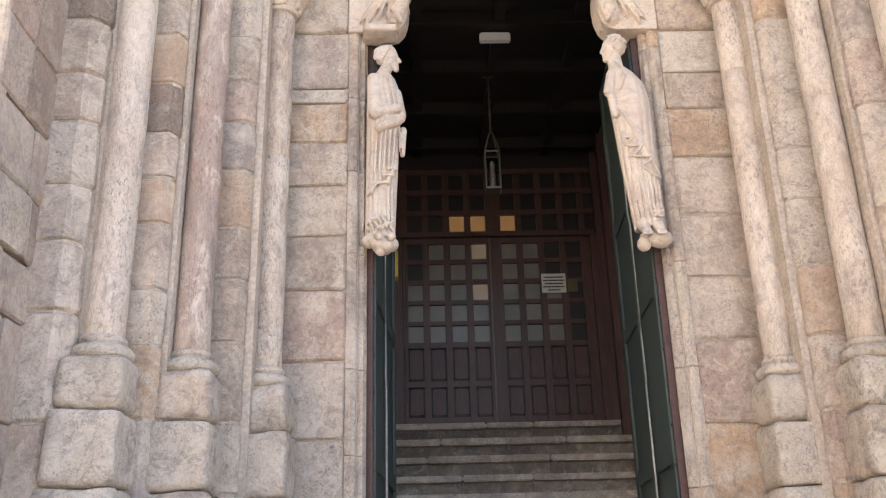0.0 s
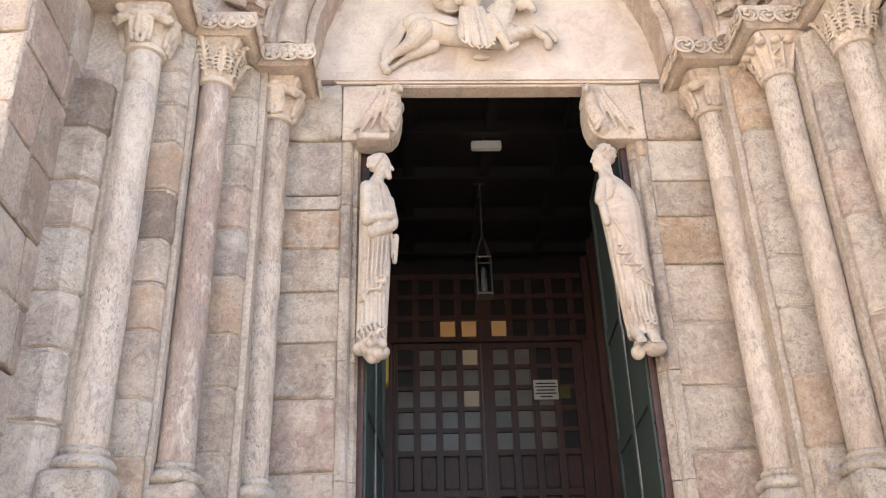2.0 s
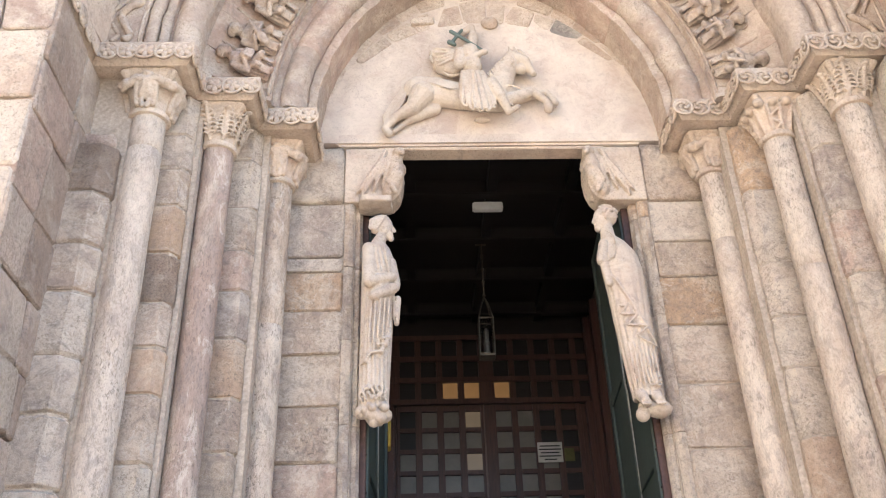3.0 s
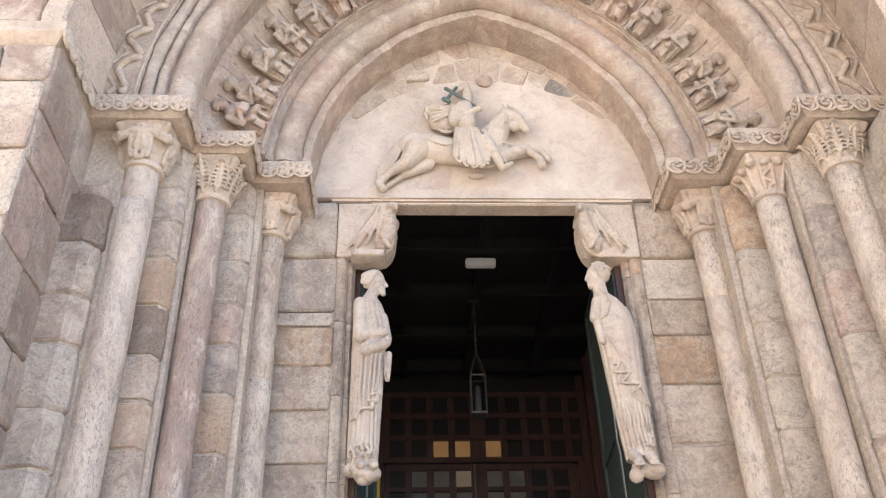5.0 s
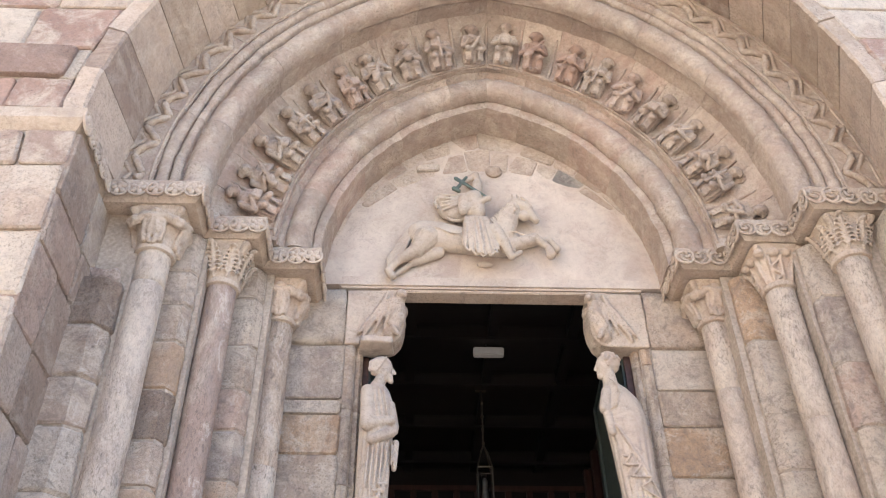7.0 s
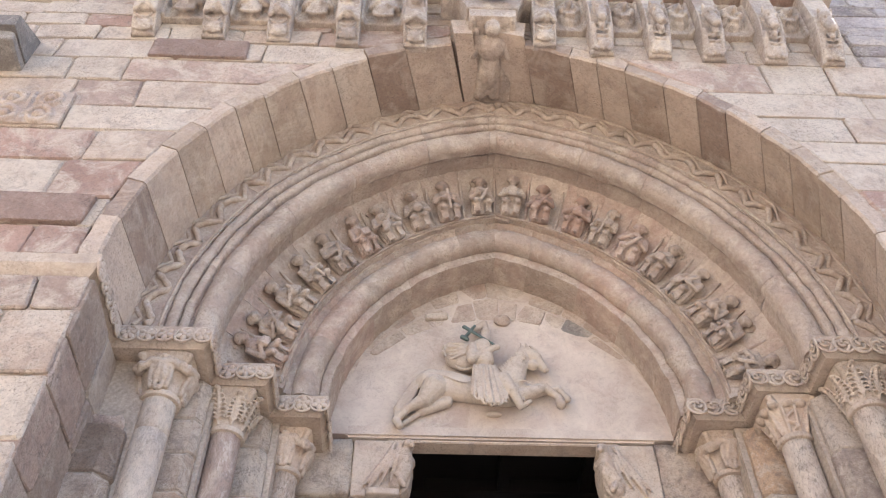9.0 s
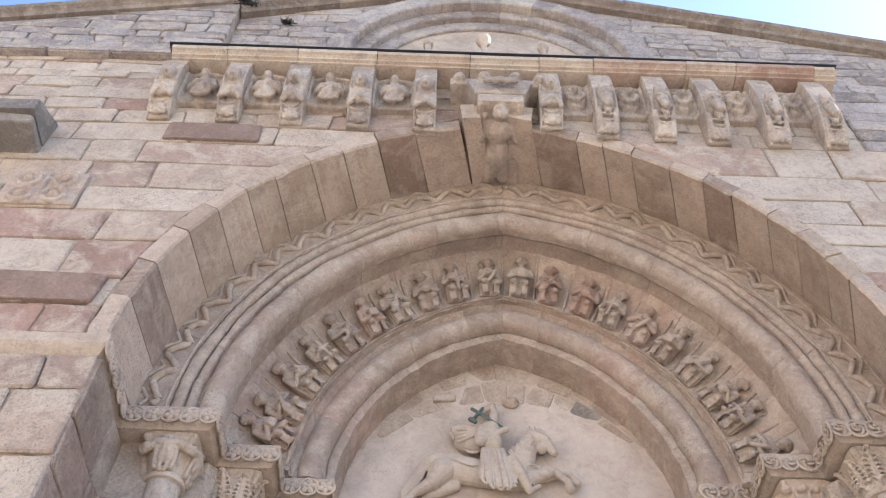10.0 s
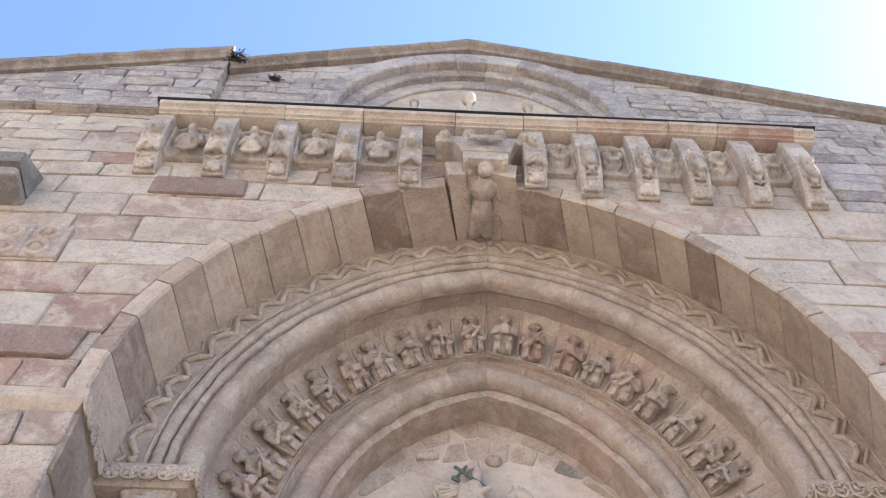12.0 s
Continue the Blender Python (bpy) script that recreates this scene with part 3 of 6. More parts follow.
hood = thing("hood_arch", "deep outer arch of plain granite voussoirs flush with the facade", "arch", "", "structure")
ws = [-1.0]
while ws[-1] < -0.10:
    ws.append(ws[-1] + random.uniform(0.055, 0.098))
ws[-1] = -0.075
ws += [0.075]
while ws[-1] < 0.93:
    ws.append(ws[-1] + random.uniform(0.055, 0.098))
ws[-1] = 1.0
for w0, w1 in zip(ws, ws[1:]):
    if w0 < 0 < w1:
        continue
    p = random.uniform(-0.01, 0.012)
    q = random.uniform(-0.02, 0.02)
    prof = [(HOOD_OUT + q, FRONT - 0.012 + p, HOOD_CX), (HOOD_IN + 0.015, FRONT - 0.012 + p, HOOD_CX), (HOOD_IN, FRONT + 0.006 + p, HOOD_CX), (2.60, 4.44, 0.03), (2.9, 4.44, 0.03), (HOOD_OUT + q, FRONT + 0.2, HOOD_CX)]
    ring("voussoir", prof, M_HOOD, hood, w0, w1, 6, gap=0.0008)

# ---- tympanum and lintel ----
tymp = thing("tympanum", "pale carved tympanum slab over the doorway lintel", "tympanum", "", "structure")
n = 40
pts = [arch_point(1.33, -1 + 2 * i / n) for i in range(n + 1)]
verts = [(x, y, z) for y in (5.46, 5.64) for x, z in pts]
m = n + 1
faces = [tuple(range(m))[::-1], tuple(range(m, 2 * m))] + [(i, (i + 1) % m, m + (i + 1) % m, m + i) for i in range(m)]
raw("slab", verts, faces, M_TYMP, tymp)
bm = bmesh.new()
box(bm, -1.17, 1.12, 5.448, 5.645, 5.793, 5.905, 0.018)
part("lintel_ledge", bm, M_TYMP, tymp)
bm = bmesh.new()
box(bm, -0.86, 0.84, 5.475, 5.613, 5.765, 5.79, 0.006)
part("lintel", bm, M_CARVED, tymp)

# ---- carved things ----
def limb(bm, p0, p1, r0, r1, seg=10, flat=(1, 1, 1)):
    """A tapered round limb with domed ends."""
    p0, p1 = Vector(p0), Vector(p1)
    ax = (p1 - p0)
    ln = max(ax.length, 1e-5)
    q = ax.to_track_quat("Z", "Y")
    rows = [(-r0 * math.sin(t), r0 * math.cos(t)) for t in (1.45, 1.0, 0.5)] + [(0, r0), (ln * 0.5, (r0 + r1) / 2), (ln, r1)] + [(ln + r1 * math.sin(t), r1 * math.cos(t)) for t in (0.5, 1.0, 1.45)]
    vs = []
    for h, r in rows:
        row = []
        for i in range(seg):
            a = 2 * math.pi * i / seg
            v = q @ Vector((r * math.cos(a), r * math.sin(a), h))
            row.append(bm.verts.new(p0 + Vector((v.x * flat[0], v.y * flat[1], v.z * flat[2]))))
        vs.append(row)
    for a, b in zip(vs, vs[1:]):
        for i in range(seg):
            j = (i + 1) % seg
            bm.faces.new((a[i], a[j], b[j], b[i]))
    bm.faces.new(vs[0][::-1])
    bm.faces.new(vs[-1])


def blob(bm, at, size, turn=(0, 0, 0)):
    m = pose(*at, *turn) @ Matrix.Diagonal((*size, 1))
    bmesh.ops.create_icosphere(bm, subdivisions=2, radius=1, matrix=m)


def sculpt(name, bm, voxel, mat, parent=None, label="", soften=3, wear=0.004):
    """One carved stone mesh: all the pieces grown together and worn smooth."""
    ob = part(name, bm, mat, parent, label, True)
    r = ob.modifiers.new("grow", "REMESH")
    r.mode, r.voxel_size, r.use_smooth_shade = "VOXEL", voxel, True
    sm = ob.modifiers.new("wear", "SMOOTH")
    sm.factor, sm.iterations = 0.5, soften
    if wear:
        d = ob.modifiers.new("pits", "DISPLACE")
        tex = bpy.data.textures.get("pits") or bpy.data.textures.new("pits", "CLOUDS")
        tex.noise_scale = 0.035
        d.texture, d.strength, d.mid_level, d.texture_coords = tex, wear, 0.5, "GLOBAL"
    return ob


def strand(bm, pts, r, seg=6):
    """A carved fold: a thin round ridge along a line of points."""
    rows = []
    for i, p in enumerate(pts):
        p = Vector(p)
        d = (Vector(pts[min(i + 1, len(pts) - 1)]) - Vector(pts[max(i - 1, 0)])).normalized()
        q = d.to_track_quat("Z", "Y")
        rr = r * (0.55 if i in (0, len(pts) - 1) else 1.0)
        rows.append([bm.verts.new(p + q @ Vector((rr * math.cos(2 * math.pi * k / seg), rr * math.sin(2 * math.pi * k / seg), 0))) for k in range(seg)])
    for a, b in zip(rows, rows[1:]):
        for k in range(seg):
            bm.faces.new((a[k], a[(k + 1) % seg], b[(k + 1) % seg], b[k]))
    bm.faces.new(rows[0][::-1])
    bm.faces.new(rows[-1])


def drape(bm, rows, seg=72, n=16, depth=0.08, sway=2.0, step=0.02):
    """Cloth hanging round a body: rows of (z, x, y, rx, ry, strength), with sharp upright pleats."""
    fine = []
    for a, b in zip(rows, rows[1:]):
        k = max(1, int(abs(b[0] - a[0]) / step))
        fine += [[p + (q - p) * i / k for p, q in zip(a, b)] for i in range(k)]
    fine.append(list(rows[-1]))
    vs = []
    for z, x, y, rx, ry, strength in fine:
        row = []
        for i in range(seg):
            a = 2 * math.pi * i / seg
            wave = abs(math.sin(0.5 * n * a + sway * math.sin(3 * z) + 0.6 * math.sin(2 * a + 5 * z)))
            f = 1 - depth * strength * (1 - wave) ** 1.6 * 2.2
            row.append(bm.verts.new((x + rx * f * math.cos(a), y + ry * f * math.sin(a), z)))
        vs.append(row)
    for a, b in zip(vs, vs[1:]):
        for i in range(seg):
            j = (i + 1) % seg
            bm.faces.new((a[i], a[j], b[j], b[i]))
    bm.faces.new(vs[0][::-1])
    bm.faces.new(vs[-1])


# capitals
def capital_bm(kind, r, seed):
    """A bell flaring to a square top, with the carving in relief on its four sides and corners."""
    rng = random.Random(seed)
    bm = bmesh.new()
    h = CAPTOP - 5.36
    bell = lambda z: r * (1.0 + 0.10 * z / h) + (0.158 - r * 1.1) * (z / h) ** 2.2
    vs = []
    for k in range(13):
        z = h * k / 12
        p = 2.0 + 5.0 * (k / 12) ** 2
        row = []
        for i in range(48):
            a = 2 * math.pi * i / 48
            c, s_ = math.cos(a), math.sin(a)
            q = bell(z) * (abs(c) ** p + abs(s_) ** p) ** (-1 / p)
            row.append(bm.verts.new((q * c, q * s_, z)))
        vs.append(row)
    for a, b in zip(vs, vs[1:]):
        for i in range(48):
            j = (i + 1) % 48
            bm.faces.new((a[i], a[j], b[j], b[i]))
    bm.faces.new(vs[0][::-1])
    bm.faces.new(vs[-1])

    def on(a, z, out=0.0):
        p = 2.0 + 5.0 * (z / h) ** 2
        q = bell(z) * (abs(math.cos(a)) ** p + abs(math.sin(a)) ** p) ** (-1 / p) + out
        return Vector((q * math.cos(a), q * math.sin(a), z))

    if kind == "leaf":
        for i in range(8):
            a = 2 * math.pi * (i + 0.5) / 8
            tall = 0.245 if i % 2 else 0.215
            strand(bm, [on(a, 0.02 + tall * q / 8, 0.006 + 0.022 * (q / 8) ** 2) for q in range(9)], 0.010)
            for q in range(1, 8):
                for sgn in (-1, 1):
                    z = 0.02 + tall * q / 8
                    spread = 0.30 * math.sin(math.pi * min(1, 0.25 + 0.75 * q / 8)) + 0.05
                    strand(bm, [on(a, z, 0.008), on(a + sgn * spread * 0.55, min(h, z + 0.028), 0.016), on(a + sgn * spread, min(h, z + 0.020), 0.022), on(a + sgn * spread * 1.08, z + 0.004, 0.020)], 0.0085)
            blob(bm, on(a, 0.02 + tall, 0.030), (0.020, 0.020, 0.016))
    elif kind == "volute":
        for i in range(12):
            a = 2 * math.pi * i / 12
            strand(bm, [on(a, 0.015 + 0.19 * q / 6, 0.004 + 0.010 * q / 6) for q in range(7)], 0.013)
        for i in range(12):
            a = 2 * math.pi * (i + 0.5) / 12
            blob(bm, on(a, 0.222, 0.012), (0.036, 0.036, 0.030))
        for i in range(4):
            a = math.pi / 4 + math.pi / 2 * i + 0.5
            strand(bm, [on(a + 0.18 * math.sin(q * 1.3), 0.02 + 0.15 * q / 6, 0.016) for q in range(7)], 0.010)
    else:
        for i in range(4):
            a0 = math.pi / 4 + math.pi / 2 * i
            # two crouching beasts to a corner: arched body, head at the corner, wing and legs
            for sgn in (-1, 1):
                A = lambda t, z, out: on(a0 + sgn * t, z, out)
                for p, q, r0, r1 in (((0.95, 0.10, 0.006), (0.80, 0.19, 0.014), 0.034, 0.036), ((0.80, 0.19, 0.014), (0.42, 0.205, 0.020), 0.036, 0.030), ((0.42, 0.205, 0.020), (0.14, 0.165, 0.030), 0.028, 0.024),
                                     ((0.85, 0.12, 0.012), (0.62, 0.05, 0.016), 0.020, 0.014), ((0.62, 0.05, 0.016), (0.70, 0.012, 0.014), 0.014, 0.016), ((0.45, 0.18, 0.02), (0.36, 0.09, 0.022), 0.018, 0.014), ((0.36, 0.09, 0.022), (0.42, 0.03, 0.016), 0.014, 0.016)):
                    limb(bm, A(*p), A(*q), r0, r1, 8)
                blob(bm, A(0.10, 0.175, 0.034), (0.030, 0.030, 0.034))
                blob(bm, A(0.05, 0.148, 0.042), (0.018, 0.018, 0.018))
                for k in range(4):
                    strand(bm, [A(0.42 + 0.07 * k + 0.05 * q, 0.225 - 0.030 * q - 0.006 * k, 0.040 - 0.004 * q) for q in range(4)], 0.0075)
                strand(bm, [A(0.95 - 0.05 * q, 0.06 + 0.03 * q + rng.uniform(-0.006, 0.006), 0.020) for q in range(4)], 0.009)
            blob(bm, on(a0 + math.pi / 4, 0.235, 0.006), (0.040, 0.040, 0.026))
    for sx in (-1, 1):
        for sy in (-1, 1):
            limb(bm, (sx * 0.105, sy * 0.105, h - 0.09), (sx * 0.135, sy * 0.135, h - 0.03), 0.018, 0.026, 8)
    return bm


KINDS = {(-1, 0): "beasts", (-1, 1): "leaf", (-1, 2): "beasts", (1, 0): "leaf", (1, 1): "volute", (1, 2): "beasts"}
for n, (col, x, cy, r, side, k, neck) in enumerate(columns):
    cap = sculpt("capital", capital_bm(KINDS[side, k], r, n), 0.0055, M_CARVED, col, {"leaf": "capital carved with upright leaves", "volute": "fluted capital with round buds", "beasts": "capital carved with entwined forms"}[KINDS[side, k]], 1, 0.004)
    cap.location = (x, cy, neck)
    cap.scale = (1.12, 1.12, 1.0)

# rosettes in rings along the imposts: full petals on one side, thin curling stems on the other
def rosette_mesh(petals):
    bm = bmesh.new()
    seg, sub = 20, 6
    R_, r_ = (0.060, 0.0085) if petals else (0.062, 0.0105)
    vs = [[bm.verts.new(((R_ + r_ * math.cos(b)) * math.cos(a), -0.013 * math.sin(b), (R_ + r_ * math.cos(b)) * math.sin(a))) for b in [2 * math.pi * j / sub for j in range(sub)]] for a in [2 * math.pi * i / seg for i in range(seg)]]
    for i in range(seg):
        for j in range(sub):
            bm.faces.new((vs[i][j], vs[(i + 1) % seg][j], vs[(i + 1) % seg][(j + 1) % sub], vs[i][(j + 1) % sub]))
    if petals:
        for k in range(5):
            a = 0.3 + 2 * math.pi * k / 5
            bmesh.ops.create_icosphere(bm, subdivisions=2, radius=1, matrix=pose(0.030 * math.cos(a), 0.002, 0.030 * math.sin(a), 0, -math.degrees(a), 0) @ Matrix.Diagonal((0.028, 0.022, 0.020, 1)))
        bmesh.ops.create_icosphere(bm, subdivisions=2, radius=1, matrix=Matrix.Translation((0, -0.004, 0)) @ Matrix.Diagonal((0.016, 0.020, 0.016, 1)))
    else:
        for k in range(3):
            a = 2 * math.pi * k / 3
            strand(bm, [(0.052 * (1 - 0.13 * q) * math.cos(a + 0.42 * q), -0.004 - 0.002 * q, 0.052 * (1 - 0.13 * q) * math.sin(a + 0.42 * q)) for q in range(7)], 0.0105)
    bmesh.ops.recalc_face_normals(bm, faces=bm.faces)
    me = bpy.data.meshes.new("rosette")
    bm.to_mesh(me)
    bm.free()
    me.materials.append(M_CARVED)
    me.polygons.foreach_set("use_smooth", [True] * len(me.polygons))
    return me


rosettes = {-1: rosette_mesh(True), 1: rosette_mesh(False)}
for side, imp in zip((-1, 1), imposts):
    pts = IMPOST if side < 0 else IMPOST[1:]
    for (xa, ya), (xb, yb) in zip(pts, pts[1:]):
        if xa > 3:
            continue
        ln = math.hypot(xb - xa, yb - ya)
        cnt = max(1, round(ln / 0.118))
        for i in range(cnt):
            t = (i + 0.5) / cnt
            ob = new("rosette", rosettes[side])
            ob.parent = imp
            rz = 0 if abs(ya - yb) < 1e-6 else (90 if side < 0 else -90)
            sgn = -1 if random.random() < 0.5 else 1
            ob.matrix_basis = pose(side * (xa + (xb - xa) * t), ya + (yb - ya) * t, CAPTOP + 0.080 + (0.055 if side > 0 else 0), random.uniform(-4, 4) - 4, random.uniform(-40, 40), rz) @ Matrix.Diagonal((sgn * random.uniform(0.93, 1.10), random.uniform(0.65, 0.95), random.uniform(1.08, 1.22), 1))


# jamb statues on their corbels: plain draped shapes
def statue_left_bm():
    bm = bmesh.new()
    drape(bm, [(0.06, -0.01, 0, 0.098, 0.09, 1.0), (0.30, -0.005, 0, 0.102, 0.10, 1.0), (0.55, 0.0, 0, 0.106, 0.105, 0.8), (0.80, 0.005, 0, 0.112, 0.11, 0.5), (1.00, 0.01, 0, 0.118, 0.112, 0.35), (1.14, 0.005, 0, 0.112, 0.105, 0.25), (1.23, -0.002, 0, 0.090, 0.088, 0.15), (1.285, 0.0, 0, 0.052, 0.056, 0), (1.36, 0.03, 0, 0.040, 0.042, 0)], 80, 18, 0.085, 1.2)
    # head turned to the doorway: brow, nose and beard, hair rolled at the nape
    blob(bm, (0.036, 0, 1.415), (0.066, 0.060, 0.092), (0, -8, 0))
    blob(bm, (0.018, 0, 1.455), (0.078, 0.070, 0.062))
    limb(bm, (0.098, 0, 1.425), (0.117, 0, 1.388), 0.009, 0.012, 8)
    limb(bm, (0.088, -0.02, 1.440), (0.090, 0.02, 1.440), 0.012, 0.012, 8)
    limb(bm, (0.074, 0, 1.362), (0.090, 0, 1.326), 0.034, 0.022, 8)
    for k in range(7):
        t = k / 6
        strand(bm, [(0.060 - 0.105 * t, -0.058 + 0.012 * t, 1.490 - 0.02 * t), (0.040 - 0.095 * t, -0.068, 1.455 - 0.02 * t), (0.015 - 0.075 * t, -0.066, 1.415 - 0.03 * t), (-0.005 - 0.050 * t, -0.060, 1.375 - 0.01 * t)], 0.0095)
    blob(bm, (-0.022, -0.03, 1.385), (0.030, 0.040, 0.034))
    # upper arm and forearm under the cloak, the turned-back cuff
    limb(bm, (-0.058, -0.075, 1.20), (-0.050, -0.118, 0.93), 0.050, 0.046, 12)
    limb(bm, (-0.050, -0.118, 0.93), (0.105, -0.070, 0.985), 0.044, 0.034, 12)
    limb(bm, (-0.015, -0.128, 0.815), (0.105, -0.090, 0.885), 0.034, 0.040, 12)
    limb(bm, (0.10, -0.03, 1.12), (0.130, -0.03, 0.95), 0.030, 0.032, 10)
    blob(bm, (0.135, -0.045, 0.93), (0.024, 0.026, 0.044))
    limb(bm, (0.140, -0.02, 0.84), (0.135, -0.02, 0.66), 0.026, 0.018, 10)
    for k in range(3):
        strand(bm, [(0.118 + 0.016 * k, -0.055 + 0.01 * k, 0.84 - 0.035 * q) for q in range(6)], 0.007)
    # cloak edge across the chest, folds falling from the shoulder
    for k in range(4):
        strand(bm, [(0.045 - 0.030 * k + 0.010 * q, -0.092 - 0.012 * math.sin(q * 0.5) - 0.004 * k, 1.235 - 0.058 * q) for q in range(6)], 0.008)
    for k in range(5):
        x = -0.030 + 0.030 * k
        strand(bm, [(x - 0.002 * q, -0.118 + 1.1 * x * x, 0.80 - 0.045 * q) for q in range(8 - k // 2)], 0.0085)
    # stepped hem of the cloak
    hem = [(0.088, 0.535), (0.040, 0.515), (0.070, 0.480), (0.010, 0.470), (0.045, 0.425), (-0.030, 0.415), (-0.060, 0.365), (-0.105, 0.335)]
    strand(bm, [(x, -0.112 * math.sqrt(max(0.1, 1 - (x / 0.125) ** 2)) - 0.006, z) for x, z in hem], 0.0125)
    for x, z in hem[::2]:
        limb(bm, (x, -0.108 * math.sqrt(max(0.1, 1 - (x / 0.125) ** 2)), z), (x + 0.006, -0.100 * math.sqrt(max(0.1, 1 - (x / 0.125) ** 2)), z + 0.07), 0.018, 0.008, 8)
    # crumpled hem of the gown, feet and rough bracket
    for k in range(7):
        x = -0.085 + 0.026 * k
        strand(bm, [(x + 0.012 * math.sin(q * 1.9 + k), -0.100 * math.sqrt(max(0.1, 1 - (x / 0.115) ** 2)) - 0.008, 0.20 - 0.026 * q) for q in range(5)], 0.011)
    for x in (-0.03, 0.05):
        limb(bm, (x, -0.03, 0.08), (x + 0.02, -0.115, 0.045), 0.04, 0.028)
    for x, y, z, q in ((-0.075, -0.02, 0.045, 0.055), (0.055, -0.03, 0.020, 0.060), (-0.01, -0.06, 0.015, 0.058), (0.01, 0.02, 0.03, 0.075), (0.04, -0.07, -0.010, 0.045), (0.0, -0.05, -0.030, 0.040), (-0.045, -0.075, 0.035, 0.035)):
        blob(bm, (x, y, z), (q, q, q * 0.85))
    return bm


def statue_right_bm():
    bm = bmesh.new()
    drape(bm, [(0.10, 0.0, 0, 0.100, 0.09, 0.9), (0.35, 0.0, 0, 0.112, 0.10, 0.9), (0.60, 0.0, 0, 0.124, 0.11, 0.5), (0.85, 0.005, 0, 0.134, 0.115, 0.3), (1.05, 0.0, 0, 0.142, 0.115, 0.2), (1.17, -0.01, 0, 0.132, 0.108, 0.12), (1.26, -0.03, 0, 0.092, 0.085, 0.1), (1.32, -0.05, 0, 0.052, 0.052, 0), (1.42, -0.055, 0, 0.048, 0.050, 0)], 80, 16, 0.075, 1.0)
    # head turned to the doorway, close cap of curls
    blob(bm, (-0.066, 0, 1.462), (0.070, 0.066, 0.102), (0, 4, 0))
    blob(bm, (-0.040, 0, 1.492), (0.086, 0.080, 0.084))
    limb(bm, (-0.128, 0, 1.478), (-0.138, 0, 1.446), 0.009, 0.012, 8)
    limb(bm, (-0.118, -0.02, 1.488), (-0.118, 0.02, 1.488), 0.012, 0.012, 8)
    blob(bm, (-0.108, 0, 1.392), (0.028, 0.030, 0.024))
    blob(bm, (-0.122, 0, 1.418), (0.014, 0.020, 0.010))
    rng = random.Random(9)
    for k in range(34):
        a, e_ = rng.uniform(-2.6, 0.5), rng.uniform(0.0, 1.4)
        d = Vector((math.cos(a) * math.cos(e_) * 0.084, math.sin(a) * math.cos(e_) * 0.080, math.sin(e_) * 0.083))
        if d.x > -0.045:
            blob(bm, Vector((-0.038, 0, 1.494)) + d, (0.014, 0.014, 0.014))
    strand(bm, [(-0.052 + 0.014 * math.cos(q), -0.072, 1.455 + 0.018 * math.sin(q)) for q in (0.4, 1.4, 2.4, 3.4, 4.4)], 0.006)
    # cloak over the bent arm: collar roll, sleeve, long diagonal folds
    strand(bm, [(-0.085, -0.07, 1.345), (-0.045, -0.100, 1.285), (-0.035, -0.108, 1.20), (-0.075, -0.110, 1.105), (-0.140, -0.055, 1.075)], 0.0085)
    limb(bm, (-0.105, -0.045, 1.24), (-0.145, -0.06, 1.10), 0.040, 0.040, 12)
    limb(bm, (-0.135, -0.06, 1.06), (-0.130, -0.07, 0.92), 0.030, 0.026, 12)
    for k in range(6):
        strand(bm, [(-0.125 + 0.020 * k + 0.026 * q, -0.112 * math.sqrt(max(0.12, 1 - ((-0.125 + 0.020 * k + 0.026 * q) / 0.15) ** 2)) - 0.004, 1.02 - 0.055 * k - 0.062 * q) for q in range(5 + k % 2)], 0.0075)
    hem = [(-0.100, 0.740), (-0.045, 0.745), (-0.105, 0.680), (0.005, 0.665), (-0.080, 0.590), (0.075, 0.585), (-0.030, 0.510), (0.105, 0.430)]
    for (xa, za), (xb, zb) in zip(hem, hem[1:]):
        strand(bm, [(xa + (xb - xa) * q / 5, -0.114 * math.sqrt(max(0.12, 1 - ((xa + (xb - xa) * q / 5) / 0.138) ** 2)) - 0.007, za + (zb - za) * q / 5 - 0.012 * math.sin(math.pi * q / 5)) for q in range(6)], 0.0085)
    for k in range(7):
        x = -0.085 + 0.027 * k
        strand(bm, [(x + 0.003 * math.sin(q), -0.098 * math.sqrt(max(0.1, 1 - (x / 0.118) ** 2)) - 0.006, 0.47 - 0.045 * q) for q in range(8)], 0.009)
    for k in range(3):
        strand(bm, [(0.005 + 0.028 * q, -0.100 + 0.006 * q, 0.215 - 0.028 * k + 0.014 * (q % 2)) for q in range(4)], 0.010)
    # two bare feet over the edge of a round bracket
    for x in (-0.055, 0.040):
        limb(bm, (x, -0.03, 0.13), (x - 0.01, -0.115, 0.055), 0.044, 0.034, 12)
        for k in range(4):
            limb(bm, (x - 0.034 + 0.017 * k, -0.125, 0.045), (x - 0.036 + 0.017 * k, -0.145, 0.020), 0.010, 0.009, 6)
    blob(bm, (0.045, -0.04, 0.015), (0.085, 0.075, 0.060))
    blob(bm, (-0.070, -0.04, -0.015), (0.046, 0.05, 0.050))
    blob(bm, (0.01, 0.02, 0.05), (0.085, 0.07, 0.06))
    return bm


